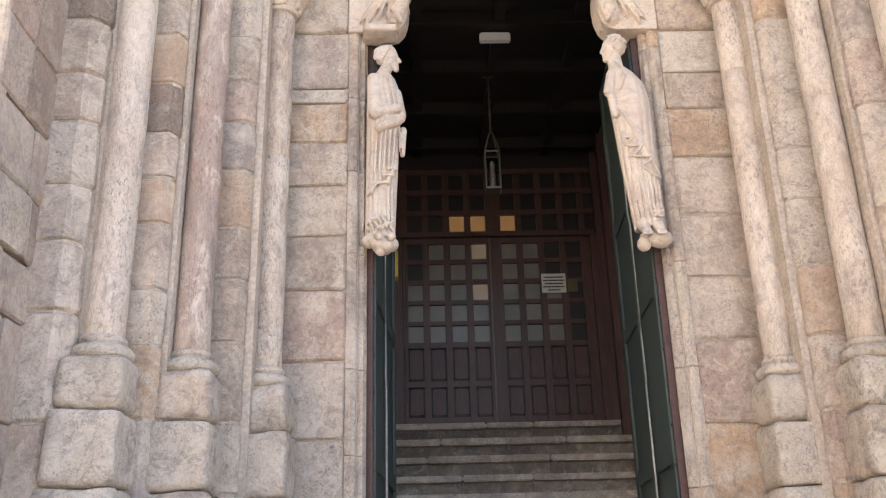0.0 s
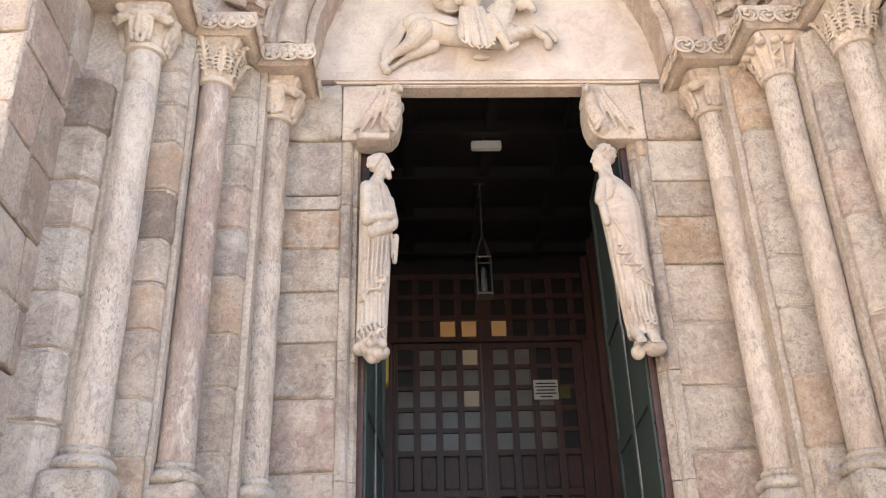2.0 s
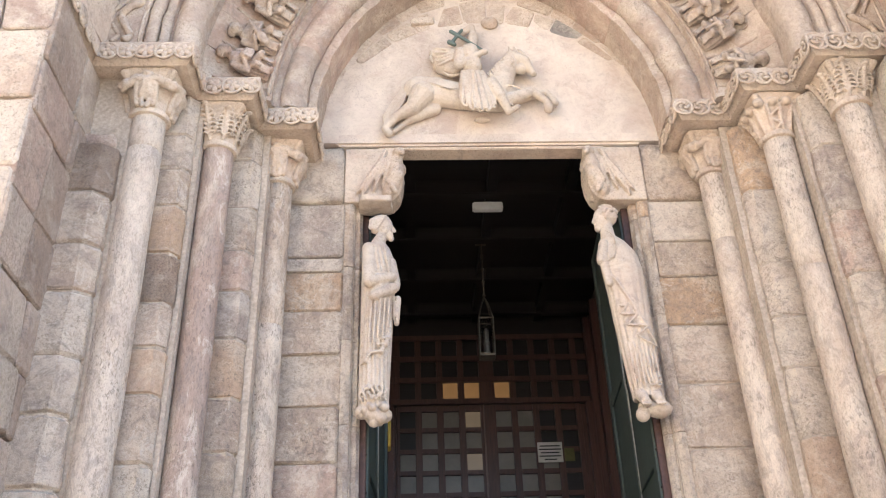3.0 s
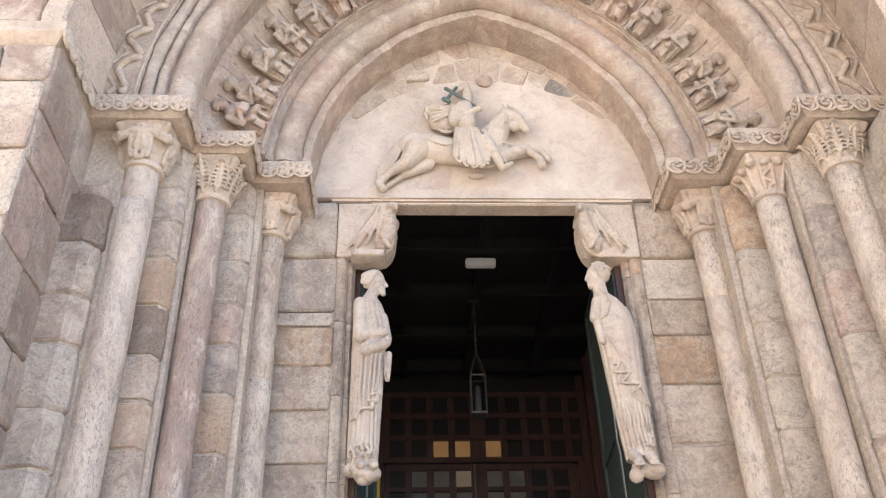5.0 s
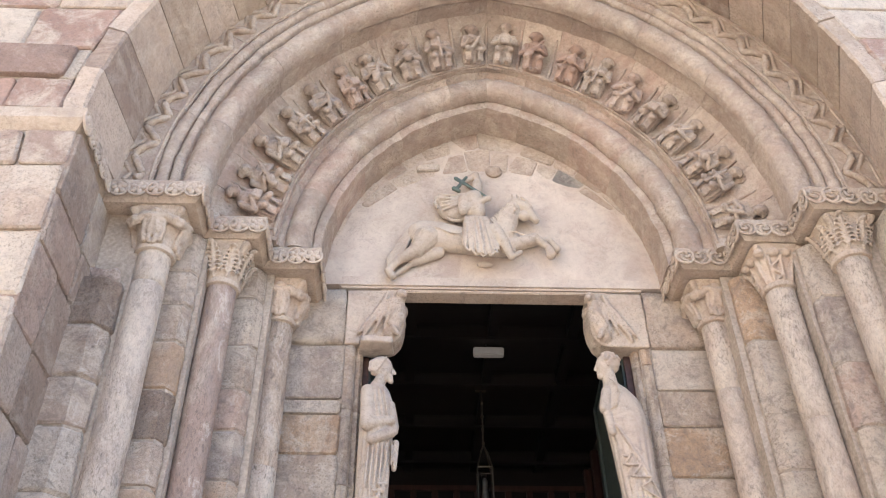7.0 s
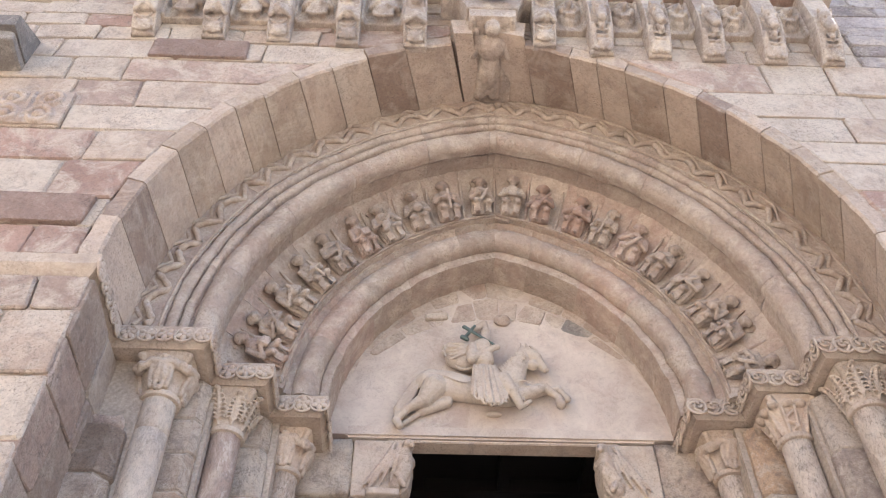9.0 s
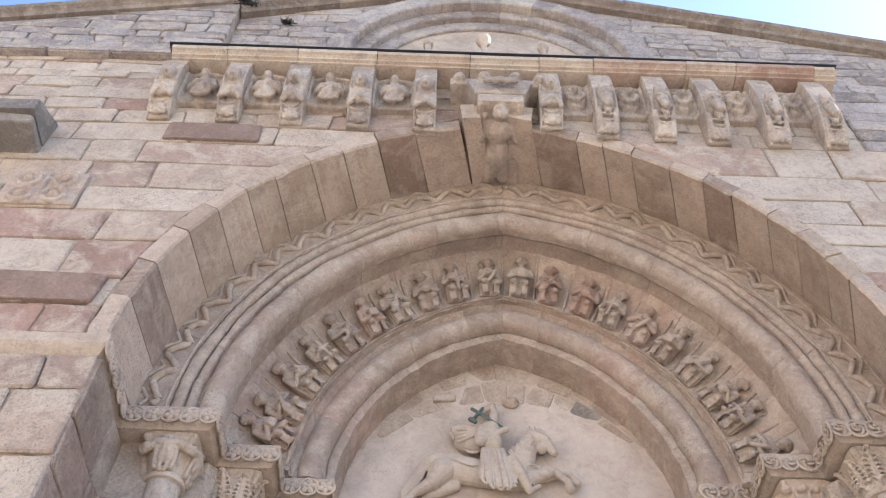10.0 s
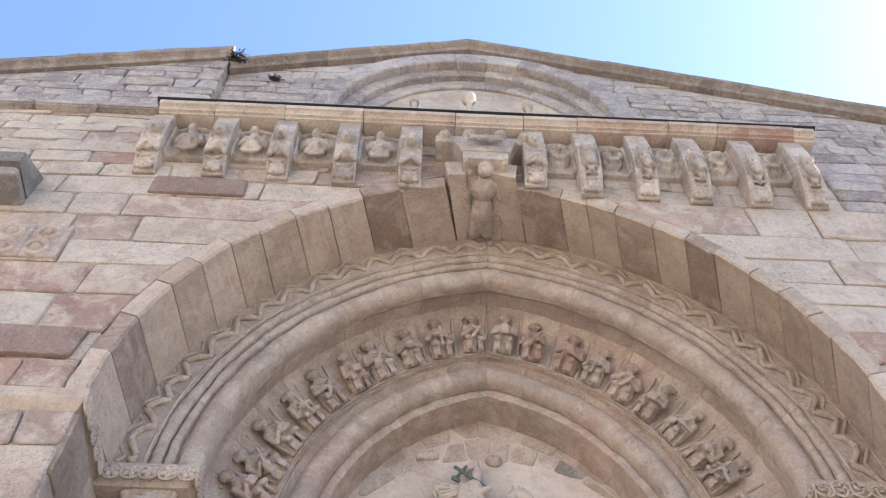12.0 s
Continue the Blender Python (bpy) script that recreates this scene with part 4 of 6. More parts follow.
st = sculpt("statue", statue_left_bm(), 0.0048, M_STATUE, None, "", 1, 0.0015)
st.matrix_basis = pose(-0.868, 5.47, 3.655, 0, 0.6, 0) @ Matrix.Diagonal((1.0, 0.95, 1.005, 1))
tagged(st, "pale stone saint statue in draped robes on the door jamb", "statue", "jamb statues")
st = sculpt("statue", statue_right_bm(), 0.0048, M_STATUE, None, "", 1, 0.0015)
st.matrix_basis = pose(0.885, 5.47, 3.66, 0, -3.0, 4) @ Matrix.Diagonal((1.0, 0.95, 0.995, 1))
tagged(st, "pale stone figure in a gathered cloak on the door jamb", "statue", "jamb statues")
cap_slab = worn_block("canopy_slab", -0.99, -0.76, 5.36, 5.56, 5.24, 5.295, M_STATUE, None, 0.012)
tagged(cap_slab, "small pale stone slab on the statue's head", "slab")

# corbels under the lintel ends
for side in (-1, 1):
    corb = thing("corbel", "carved granite corbel carrying the end of the lintel", "corbel", "lintel corbels")
    bm = bmesh.new()
    n, rows = 10, []
    prof = [(1.0, 5.298), (0.80, 5.298), (0.745, 5.315), (0.70, 5.37), (0.676, 5.46), (0.668, 5.56), (0.672, 5.64), (0.695, 5.69), (0.675, 5.735), (0.69, 5.775), (1.10, 5.775), (1.10, 5.298)]
    fr = [bm.verts.new((side * x, 5.47, z)) for x, z in prof]
    bk = [bm.verts.new((side * x, 5.66, z)) for x, z in prof]
    bm.faces.new(fr), bm.faces.new(bk[::-1])
    for i in range(len(prof)):
        j = (i + 1) % len(prof)
        bm.faces.new((fr[i], bk[i], bk[j], fr[j]))
    # a crouching winged beast on the slope, its head at the upper end
    P = lambda x, z, d: (side * x, 5.47 - d, z)
    blob(bm, P(0.705, 5.715, 0.015), (0.046, 0.060, 0.050))
    limb(bm, P(0.690, 5.705, 0.055), P(0.676, 5.672, 0.080), 0.026, 0.020, 10)
    limb(bm, P(0.725, 5.66, 0.0), P(0.730, 5.50, 0.015), 0.050, 0.062, 14)
    limb(bm, P(0.730, 5.50, 0.015), P(0.775, 5.375, 0.0), 0.062, 0.050, 14)
    limb(bm, P(0.715, 5.56, 0.060), P(0.770, 5.470, 0.060), 0.024, 0.020, 8)
    for k in range(3):
        limb(bm, P(0.770, 5.470, 0.062), P(0.800 - 0.018 * k, 5.440 - 0.012 * k, 0.060), 0.012, 0.009, 6)
    limb(bm, P(0.755, 5.40, 0.045), P(0.725, 5.345, 0.055), 0.026, 0.020, 8)
    # wing, its long feathers running down to the foot
    for k in range(4):
        strand(bm, [P(0.765 + 0.022 * k + (0.012 + 0.008 * k) * q, 5.69 - 0.012 * k - 0.058 * q, 0.030 - 0.002 * q) for q in range(6)], 0.015)
    strand(bm, [P(0.80 + 0.029 * q, 5.750 - 0.070 * q - 0.012 * math.sin(q), 0.014) for q in range(7)], 0.022)
    for k in range(4):
        blob(bm, (side * (0.690 + 0.012 * k), 5.56 + 0.04 * (k % 3), 5.64 - 0.085 * k), (0.040, 0.06, 0.05))
    sculpt("carving", bm, 0.0075, M_CARVED, corb, "", 1, 0.005)
    x0, x1 = sorted((side * 1.105, side * 1.62))
    b = worn_block("end_block", x0, x1, 5.472, 5.9, 5.305, 5.792, M_JAMB, corb, 0.012)

# little figures round the middle archivolt: plain shapes in high relief
def figure_bm(v):
    rng = random.Random(40 + v)
    bm = bmesh.new()
    w = rng.uniform(0.92, 1.12)
    tip = rng.uniform(-0.012, 0.012)
    drape(bm, [(-0.01, 0, 0.012, 0.060 * w, 0.040, 1), (0.06, 0, 0.008, 0.064 * w, 0.054, 1), (0.12, 0, 0.005, 0.060 * w, 0.052, 0.7), (0.18, 0, 0, 0.058 * w, 0.044, 0.4), (0.215, 0, 0, 0.046 * w, 0.036, 0.2), (0.24, tip, -0.004, 0.018, 0.020, 0), (0.26, tip, -0.006, 0.018, 0.02, 0)], 48, 12, 0.13, 3.0, 0.012)
    # bowed head with hair, a cap or a ring round it
    blob(bm, (tip, -0.022, 0.272), (0.031, 0.034, 0.040))
    blob(bm, (tip, -0.008, 0.287), (0.040, 0.038, 0.034))
    for k in range(6):
        a = -1.3 + 0.52 * k
        limb(bm, (tip + 0.030 * math.sin(a), -0.030 * math.cos(a), 0.304), (tip + 0.041 * math.sin(a), -0.034 * math.cos(a) - 0.004, 0.272), 0.0085, 0.007, 6)
    limb(bm, (tip, -0.052, 0.276), (tip, -0.056, 0.262), 0.006, 0.007, 6)
    if v % 3 == 0:
        strand(bm, [(tip + 0.056 * math.cos(a), 0.020, 0.278 + 0.054 * math.sin(a)) for a in (-0.6, 0.0, 0.6, 1.2, 1.8, 2.4, 3.0, 3.7)], 0.009)
    for s in (-1, 1):
        e = (s * 0.070 * w, -0.030, rng.uniform(0.11, 0.15))
        limb(bm, (s * 0.050 * w, -0.008, 0.205), e, 0.019, 0.017, 8)
        limb(bm, e, (s * rng.uniform(0.005, 0.035), -0.068, rng.uniform(0.12, 0.18)), 0.016, 0.012, 8)
        limb(bm, (s * 0.028, -0.035, 0.095), (s * 0.040, -0.068, 0.075), 0.024, 0.022, 8)
        for k in range(3):
            strand(bm, [(s * (0.022 + 0.014 * k) + 0.003 * math.sin(q * 2), -0.066 + 0.006 * k + 0.003 * q, 0.080 - 0.018 * q) for q in range(6)], 0.007)
        blob(bm, (s * 0.026, -0.050, -0.012), (0.016, 0.026, 0.011))
    for k in range(3):
        strand(bm, [(x, -0.050 - 0.012 * math.cos(x * 25), 0.19 - 0.022 * k - 0.012 * math.cos(x * 30)) for x in (-0.04, -0.02, 0.0, 0.02, 0.04)], 0.006)
    kind = v % 5
    if kind == 0:      # a book on the lap
        box(bm, -0.030, 0.030, -0.086, -0.060, 0.115, 0.170)
    elif kind == 1:    # a bowed instrument across the chest
        limb(bm, (-0.035, -0.072, 0.09), (0.045, -0.060, 0.215), 0.012, 0.009, 8)
        blob(bm, (-0.026, -0.074, 0.105), (0.028, 0.016, 0.034), (0, 32, 0))
    elif kind == 2:    # a round vessel
        blob(bm, (0.006, -0.072, 0.145), (0.032, 0.022, 0.036))
        limb(bm, (0.006, -0.072, 0.18), (0.010, -0.066, 0.205), 0.012, 0.010, 8)
    elif kind == 3:    # crossed bars
        limb(bm, (0.0, -0.076, 0.06), (0.0, -0.070, 0.215), 0.010, 0.010, 8)
        limb(bm, (-0.042, -0.074, 0.150), (0.042, -0.074, 0.150), 0.010, 0.010, 8)
    else:              # an open scroll
        strand(bm, [(0.034 - 0.010 * q, -0.074 - 0.004 * math.sin(q), 0.19 - 0.022 * q) for q in range(6)], 0.014)
    return bm


def frame_at(s, w, y, lean=0.0, cx=-0.02):
    """A frame on the arch: its up runs outward from the arch, its -y toward the viewer."""
    x, z = arch_point(s, w, cx)
    x2, z2 = arch_point(s + 0.1, w, cx)
    a = math.atan2(x2 - x, z2 - z)
    return Matrix.Translation((x, y, z)) @ Euler((0, a, 0)).to_matrix().to_4x4() @ pose(0, 0, 0, lean)


FIGS = 20
M_ROSYARCH = stone_material("rosy_archivolt_granite", [(0.40, 0.275, 0.215), (0.37, 0.255, 0.20)], 0.4, 0.85, 0.3, 0.4, pits=0.5, light=0.2, grit=0.5)
for i in range(FIGS):
    w = -0.965 + 1.93 * (i + 0.5) / FIGS
    ob = sculpt("archivolt_figure", figure_bm(i), 0.0052, M_ROSYARCH if i in (11, 12) else M_ARCH, None, "", 1, 0.003)
    ob.matrix_basis = frame_at(1.61, w + random.uniform(-0.004, 0.004), 4.952, 21) @ pose(0, 0, 0, 0, random.uniform(-6, 6), random.uniform(-14, 14)) @ Matrix.Diagonal((random.uniform(1.36, 1.52), 1.35, random.uniform(1.12, 1.24), 1))
    tagged(ob, "small rosy weathered stone figure seated in the archivolt" if i in (11, 12) else "small weathered stone figure seated in the archivolt", "statue", "archivolt figures")
# raised edges between the figures' blocks, and a bead under their feet
for i in range(FIGS + 1):
    w = -0.965 + 1.93 * i / FIGS
    bm = bmesh.new()
    edge = ((1.60, 4.963), (1.66, 4.966), (1.72, 4.957), (1.78, 4.938), (1.84, 4.914), (1.90, 4.880), (1.96, 4.832))
    strand(bm, [(x, y, z) for (x, z), y in [(arch_point(q, w + 0.0015 * math.sin(9 * q + i)), y_ - 0.004) for q, y_ in edge]], 0.015)
    part("divider", bm, M_ARCH, rings[1], "", True)
for lo, hi in ((-0.985, -0.004), (0.004, 0.985)):
    bm = bmesh.new()
    strand(bm, [(p[0], 4.962, p[1]) for p in [arch_point(1.588, lo + (hi - lo) * k / 60) for k in range(61)]], 0.013)
    part("bead", bm, M_ARCH, rings[1], "", True)
    bm = bmesh.new()
    strand(bm, [(p[0], 4.505, p[1]) for p in [arch_point(2.170, lo + (hi - lo) * k / 60) for k in range(61)]], 0.010)
    part("bead", bm, M_ARCH, rings[0], "", True)

# zigzag band on the outermost archivolt
def tube(bm, pts, r, seg=8):
    prev = None
    for i, p in enumerate(pts):
        p = Vector(p)
        d = (Vector(pts[min(i + 1, len(pts) - 1)]) - Vector(pts[max(i - 1, 0)])).normalized()
        q = d.to_track_quat("Z", "Y")
        rr = r * (1 + 0.10 * math.sin(i * 0.7)) if seg > 6 else r
        row = [bm.verts.new(p + q @ Vector((rr * math.cos(2 * math.pi * k / seg), rr * math.sin(2 * math.pi * k / seg), 0))) for k in range(seg)]
        if prev:
            for k in range(seg):
                bm.faces.new((prev[k], prev[(k + 1) % seg], row[(k + 1) % seg], row[k]))
        else:
            bm.faces.new(row[::-1])
        prev = row
    bm.faces.new(prev)


for lo, hi in ((-0.99, -0.5), (-0.5, -0.004), (0.004, 0.5), (0.5, 0.99)):
    bm = bmesh.new()
    n, pts, pts2 = 280, [], []
    for i in range(n + 1):
        w = lo + (hi - lo) * i / n
        ph = w * 92 + 0.5 * math.sin(w * 23)
        tri = math.asin(math.sin(ph) * 0.985) / 1.45
        x, z = arch_point(2.455 + (0.058 + 0.014 * math.sin(w * 41)) * tri, w)
        pts.append((x, 4.420 - 0.010 * math.cos(2 * ph), z))
        x, z = arch_point(2.535 + 0.052 * tri, w)
        pts2.append((x, 4.430 + 0.006 * math.cos(ph), z))
    tube(bm, pts, 0.025)
    tube(bm, pts2, 0.017, 6)
    for s_ in (2.352, 2.600):
        strand(bm, [(p[0], 4.430, p[1]) for p in [arch_point(s_, lo + (hi - lo) * k / 40) for k in range(41)]], 0.011)
    part("zigzag_band", bm, M_BAND, rings[0], "carved zigzag of bent stems", True)


# rider relief on the tympanum: plain shapes grown out of the slab
def R(a, b, d=0.04):
    """A place on the relief: a to the right and b up, in steps of about 5 mm; d metres proud of the slab."""
    return (-0.227 + a * (0.00453 + 0.0000019 * b), 5.46 - d, 6.619 + b * (0.0061 + 0.000003 * b) - 0.85 * (d - 0.04))


M_RELIEF = stone_material("cream_relief_stone", [(0.53, 0.455, 0.375)], 0.35, 0.8, 0.1, 0.2, pits=0.25, light=0.4, grit=0.25, mottle=0.06)
bm = bmesh.new()
# barrel, croup, belly and chest
for a0, b0, a1, b1, r0, r1 in ((-72, -55, -40, -60, 0.120, 0.130), (-40, -60, 15, -68, 0.125, 0.112), (15, -68, 62, -72, 0.112, 0.110), (62, -72, 82, -66, 0.105, 0.095)):
    limb(bm, R(a0, b0, 0.045), R(a1, b1, 0.05), r0, r1, 20, (1, 0.75, 1))
# near hind leg: thigh, hock, hoof; the far one behind it
limb(bm, R(-66, -62, 0.09), R(-84, -84, 0.09), 0.100, 0.062, 14)
limb(bm, R(-84, -84, 0.09), R(-112, -100, 0.08), 0.058, 0.036, 12)
limb(bm, R(-112, -100, 0.08), R(-134, -121, 0.07), 0.031, 0.026, 12)
limb(bm, R(-134, -121, 0.07), R(-128, -130, 0.07), 0.030, 0.034, 12)
limb(bm, R(-46, -88, 0.03), R(-92, -108, 0.03), 0.050, 0.030, 12)
limb(bm, R(-92, -108, 0.03), R(-120, -127, 0.03), 0.024, 0.022, 12)
# tail in waving locks
for k in range(5):
    strand(bm, [R(-92 - 7.5 * q + 2.2 * k * math.sin(0.5 * q), -40 - 10.5 * q - 3 * k, 0.045 + 0.006 * k + 0.006 * math.sin(q * 1.6 + k)) for q in range(7)], 0.014)
# neck, arched, and head
limb(bm, R(66, -58, 0.06), R(78, -28, 0.07), 0.108, 0.086, 16)
limb(bm, R(78, -28, 0.07), R(92, -2, 0.075), 0.084, 0.060, 16)
limb(bm, R(92, 0, 0.08), R(112, -8, 0.09), 0.058, 0.052, 14)
limb(bm, R(112, -8, 0.09), R(126, -26, 0.09), 0.046, 0.032, 14)
blob(bm, R(106, -20, 0.085), (0.050, 0.046, 0.046))
blob(bm, R(127, -28, 0.095), (0.030, 0.032, 0.026))
blob(bm, R(111, 0, 0.125), (0.016, 0.014, 0.012))
for k in range(2):
    limb(bm, R(90 + 9 * k, 8, 0.08), R(87 + 9 * k, 18, 0.08), 0.018, 0.007, 8)
for k in range(11):
    f = k / 10
    strand(bm, [R(46 + 36 * f + 3.0 * q, -26 + 34 * f - 4.0 * q, 0.118 + 0.007 * q + 0.010 * math.sin(q * 1.4 + k)) for q in range(5)], 0.0105)
strand(bm, [R(100 + 4 * q, 14 - 2.5 * q, 0.12) for q in range(5)], 0.010)
# forelegs: one folded high, one behind it
limb(bm, R(76, -76, 0.10), R(124, -58, 0.10), 0.060, 0.036, 14)
limb(bm, R(124, -58, 0.10), R(148, -76, 0.09), 0.034, 0.027, 12)
limb(bm, R(148, -76, 0.09), R(151, -88, 0.09), 0.029, 0.040, 12)
limb(bm, R(96, -74, 0.04), R(150, -60, 0.05), 0.034, 0.026, 12)
limb(bm, R(150, -60, 0.05), R(164, -78, 0.05), 0.024, 0.032, 12)
# breast strap and saddle girth
strand(bm, [R(-72 + 9.5 * q, -46 + 4.5 * math.sin(q * 0.8) - 0.4 * q, 0.150) for q in range(8)], 0.008)
strand(bm, [R(68 + 10 * q, -50 + 3 * math.sin(q * 1.2), 0.150 - 0.006 * q) for q in range(6)], 0.008)
# rider: waist, fanned skirt with a swinging hem, and the leg under it
limb(bm, R(20, -16, 0.12), R(18, 8, 0.12), 0.082, 0.078, 16)
blob(bm, R(24, -54, 0.08), (0.125, 0.085, 0.19))
for k in range(17):
    f = k / 16
    top, low = (2 + 36 * f, -22), (-4 + 62 * f, -62 - 26 * math.sin(0.35 + 2.0 * f))
    strand(bm, [R(top[0] + (low[0] - top[0]) * q / 7, top[1] + (low[1] - top[1]) * q / 7, 0.148 + 0.020 * math.sin(math.pi * f) + 0.010 * math.sin(k * 2.3) + 0.003 * q) for q in range(8)], 0.012 + 0.004 * math.sin(k * 1.7))
strand(bm, [R(-5 + 3.9 * q, -64 - 26 * math.sin(0.35 + 2.0 * q / 16) + 2.5 * math.sin(q * 1.9), 0.172) for q in range(17)], 0.011)
limb(bm, R(52, -46, 0.13), R(66, -66, 0.15), 0.058, 0.050, 14)
limb(bm, R(66, -66, 0.15), R(80, -92, 0.13), 0.046, 0.030, 12)
limb(bm, R(80, -94, 0.13), R(96, -84, 0.14), 0.022, 0.020, 10)
for k in range(4):
    strand(bm, [R(50 + 5 * k + 6 * q, -30 - 12 * q - 2 * k, 0.150 - 0.006 * q) for q in range(5)], 0.010)
# sleeve and forearm across the breast; the other arm raised in a crook
limb(bm, R(2, 8, 0.14), R(-2, -12, 0.17), 0.046, 0.042, 14)
limb(bm, R(-2, -12, 0.17), R(38, 8, 0.18), 0.036, 0.026, 14)
blob(bm, R(42, 9, 0.18), (0.032, 0.028, 0.026))
strand(bm, [R(-10, -10, 0.16), R(-9, 0, 0.165), R(0, 9, 0.165), R(14, 12, 0.16)], 0.011)
limb(bm, R(4, 40, 0.07), R(24, 52, 0.07), 0.030, 0.030, 12)
limb(bm, R(24, 52, 0.07), R(30, 28, 0.09), 0.028, 0.024, 12)
limb(bm, R(22, 12, 0.10), R(26, 36, 0.08), 0.050, 0.040, 12)
# cloak blown back, its end curled over
for a_, b_, rx_, rz_ in ((-14, 0, 0.12, 0.10), (-22, -12, 0.11, 0.10), (-34, 4, 0.085, 0.075), (-8, -18, 0.10, 0.09)):
    blob(bm, R(a_, b_, 0.045), (rx_, 0.070, rz_))
for k in range(5):
    strand(bm, [R(4 - 9.0 * q, 12 - 2.0 * k * (1 + 0.55 * q) + 0.8 * q, 0.124 - 0.003 * q) for q in range(6)], 0.0115)
strand(bm, [R(-40, 15, 0.085), R(-48, 10, 0.09), R(-50, 0, 0.095), R(-45, -9, 0.095)], 0.018)
strand(bm, [R(-30, -24, 0.075), R(-20, -30, 0.08), R(-8, -30, 0.09), R(2, -27, 0.10)], 0.014)
blob(bm, R(36, -108, 0.02), (0.065, 0.03, 0.024))
relief = sculpt("rider_relief", bm, 0.0052, M_RELIEF, None, "", 1, 0.0015)
tagged(relief, "pale stone relief of a rider on a leaping horse", "statue")
M_VERDIGRIS = plain_material("green_bronze", (0.13, 0.165, 0.145), 0.6, 0.4, 0.3, 60)
bm = bmesh.new()
limb(bm, R(-12, 44, 0.13), R(38, 17, 0.20), 0.019, 0.010, 8, (1, 0.6, 1))
limb(bm, R(-13, 24, 0.14), R(6, 46, 0.13), 0.016, 0.013, 8)
limb(bm, R(-16, 26, 0.14), R(-8, 22, 0.14), 0.020, 0.018, 8)
tagged(part("sword", bm, M_VERDIGRIS, None, "", True), "green bronze sword held by the rider relief", "sword")

# rim of mortared stones between the pale slab and the arch
inset = thing("rim_stones", "uneven brown and grey stones mortared round the pale slab", "stonework", "", "structure")
M_RIM = stone_material("brown_rim_stone", [(0.51, 0.42, 0.34), (0.48, 0.385, 0.31), (0.53, 0.45, 0.37), (0.46, 0.36, 0.29), (0.54, 0.455, 0.37)], 0.4, 0.85, 0.3, 0.3, light=0.6, mottle=0.12)


def rim_inner(w, k):
    """A place k of the way from the slab's curved top to the arch, on a line fanning out from the middle."""
    x, z = arch_point(1.292, w)
    a = math.atan2(z - 6.0, x)
    r = 1 / math.sqrt((math.cos(a) / 1.215) ** 2 + (math.sin(a) / 1.03) ** 2)
    return Vector((r * math.cos(a), 6.0 + r * math.sin(a))).lerp(Vector((x, z)), k)


for low, high, cuts in ((0.0, 0.56, (-0.62, -0.45, -0.33, -0.24, -0.10, 0.02, 0.11, 0.24, 0.33, 0.46, 0.62)), (0.58, 1.0, (-0.80, -0.66, -0.50, -0.36, -0.27, -0.15, -0.03, 0.15, 0.30, 0.40, 0.53, 0.66, 0.80))):
    for w0, w1 in zip(cuts, cuts[1:]):
        lift = random.uniform(-0.05, 0.05) if high < 1 else 0
        q = [rim_inner(w0, low), rim_inner(w1, low), rim_inner(w1, high + lift), rim_inner(w0, high + lift)]
        mid = sum(q, Vector((0, 0))) / 4
        q = [tuple(p + (mid - p).normalized() * random.uniform(0.001, 0.006)) for p in q]
        slab_stone("stone", q, 0.05, M_SLATE if w0 == 0.33 else M_RIM, inset, front_of(5.46), random.uniform(0.002, 0.008), 0.010)
a, b = R(58, 62, 0.03), R(-80, 58, 0.03)
bm = bmesh.new()
blob(bm, (a[0], 5.445, a[2]), (0.075, 0.03, 0.065))
blob(bm, (a[0] + 0.02, 5.43, a[2] + 0.01), (0.04, 0.03, 0.035))
sculpt("boss", bm, 0.008, M_RIM, inset, "", 1)
slab_stone("stone", [(b[0], b[2]), (b[0] + 0.19, b[2] + 0.03), (b[0] + 0.19, b[2] + 0.11), (b[0], b[2] + 0.07)], 0.03, M_RIM, inset, front_of(5.46), 0.030, 0.012)

# ---- cornice, modillions and keystone ----
MODS = ((-3.04, 8.62), (-2.45, 8.62), (-1.90, 8.60), (-1.32, 8.58), (-0.75, 8.56), (0.36, 8.66), (0.84, 8.54), (1.33, 8.52), (1.79, 8.50), (2.31, 8.49), (2.80, 8.48))
CORN = 9.44


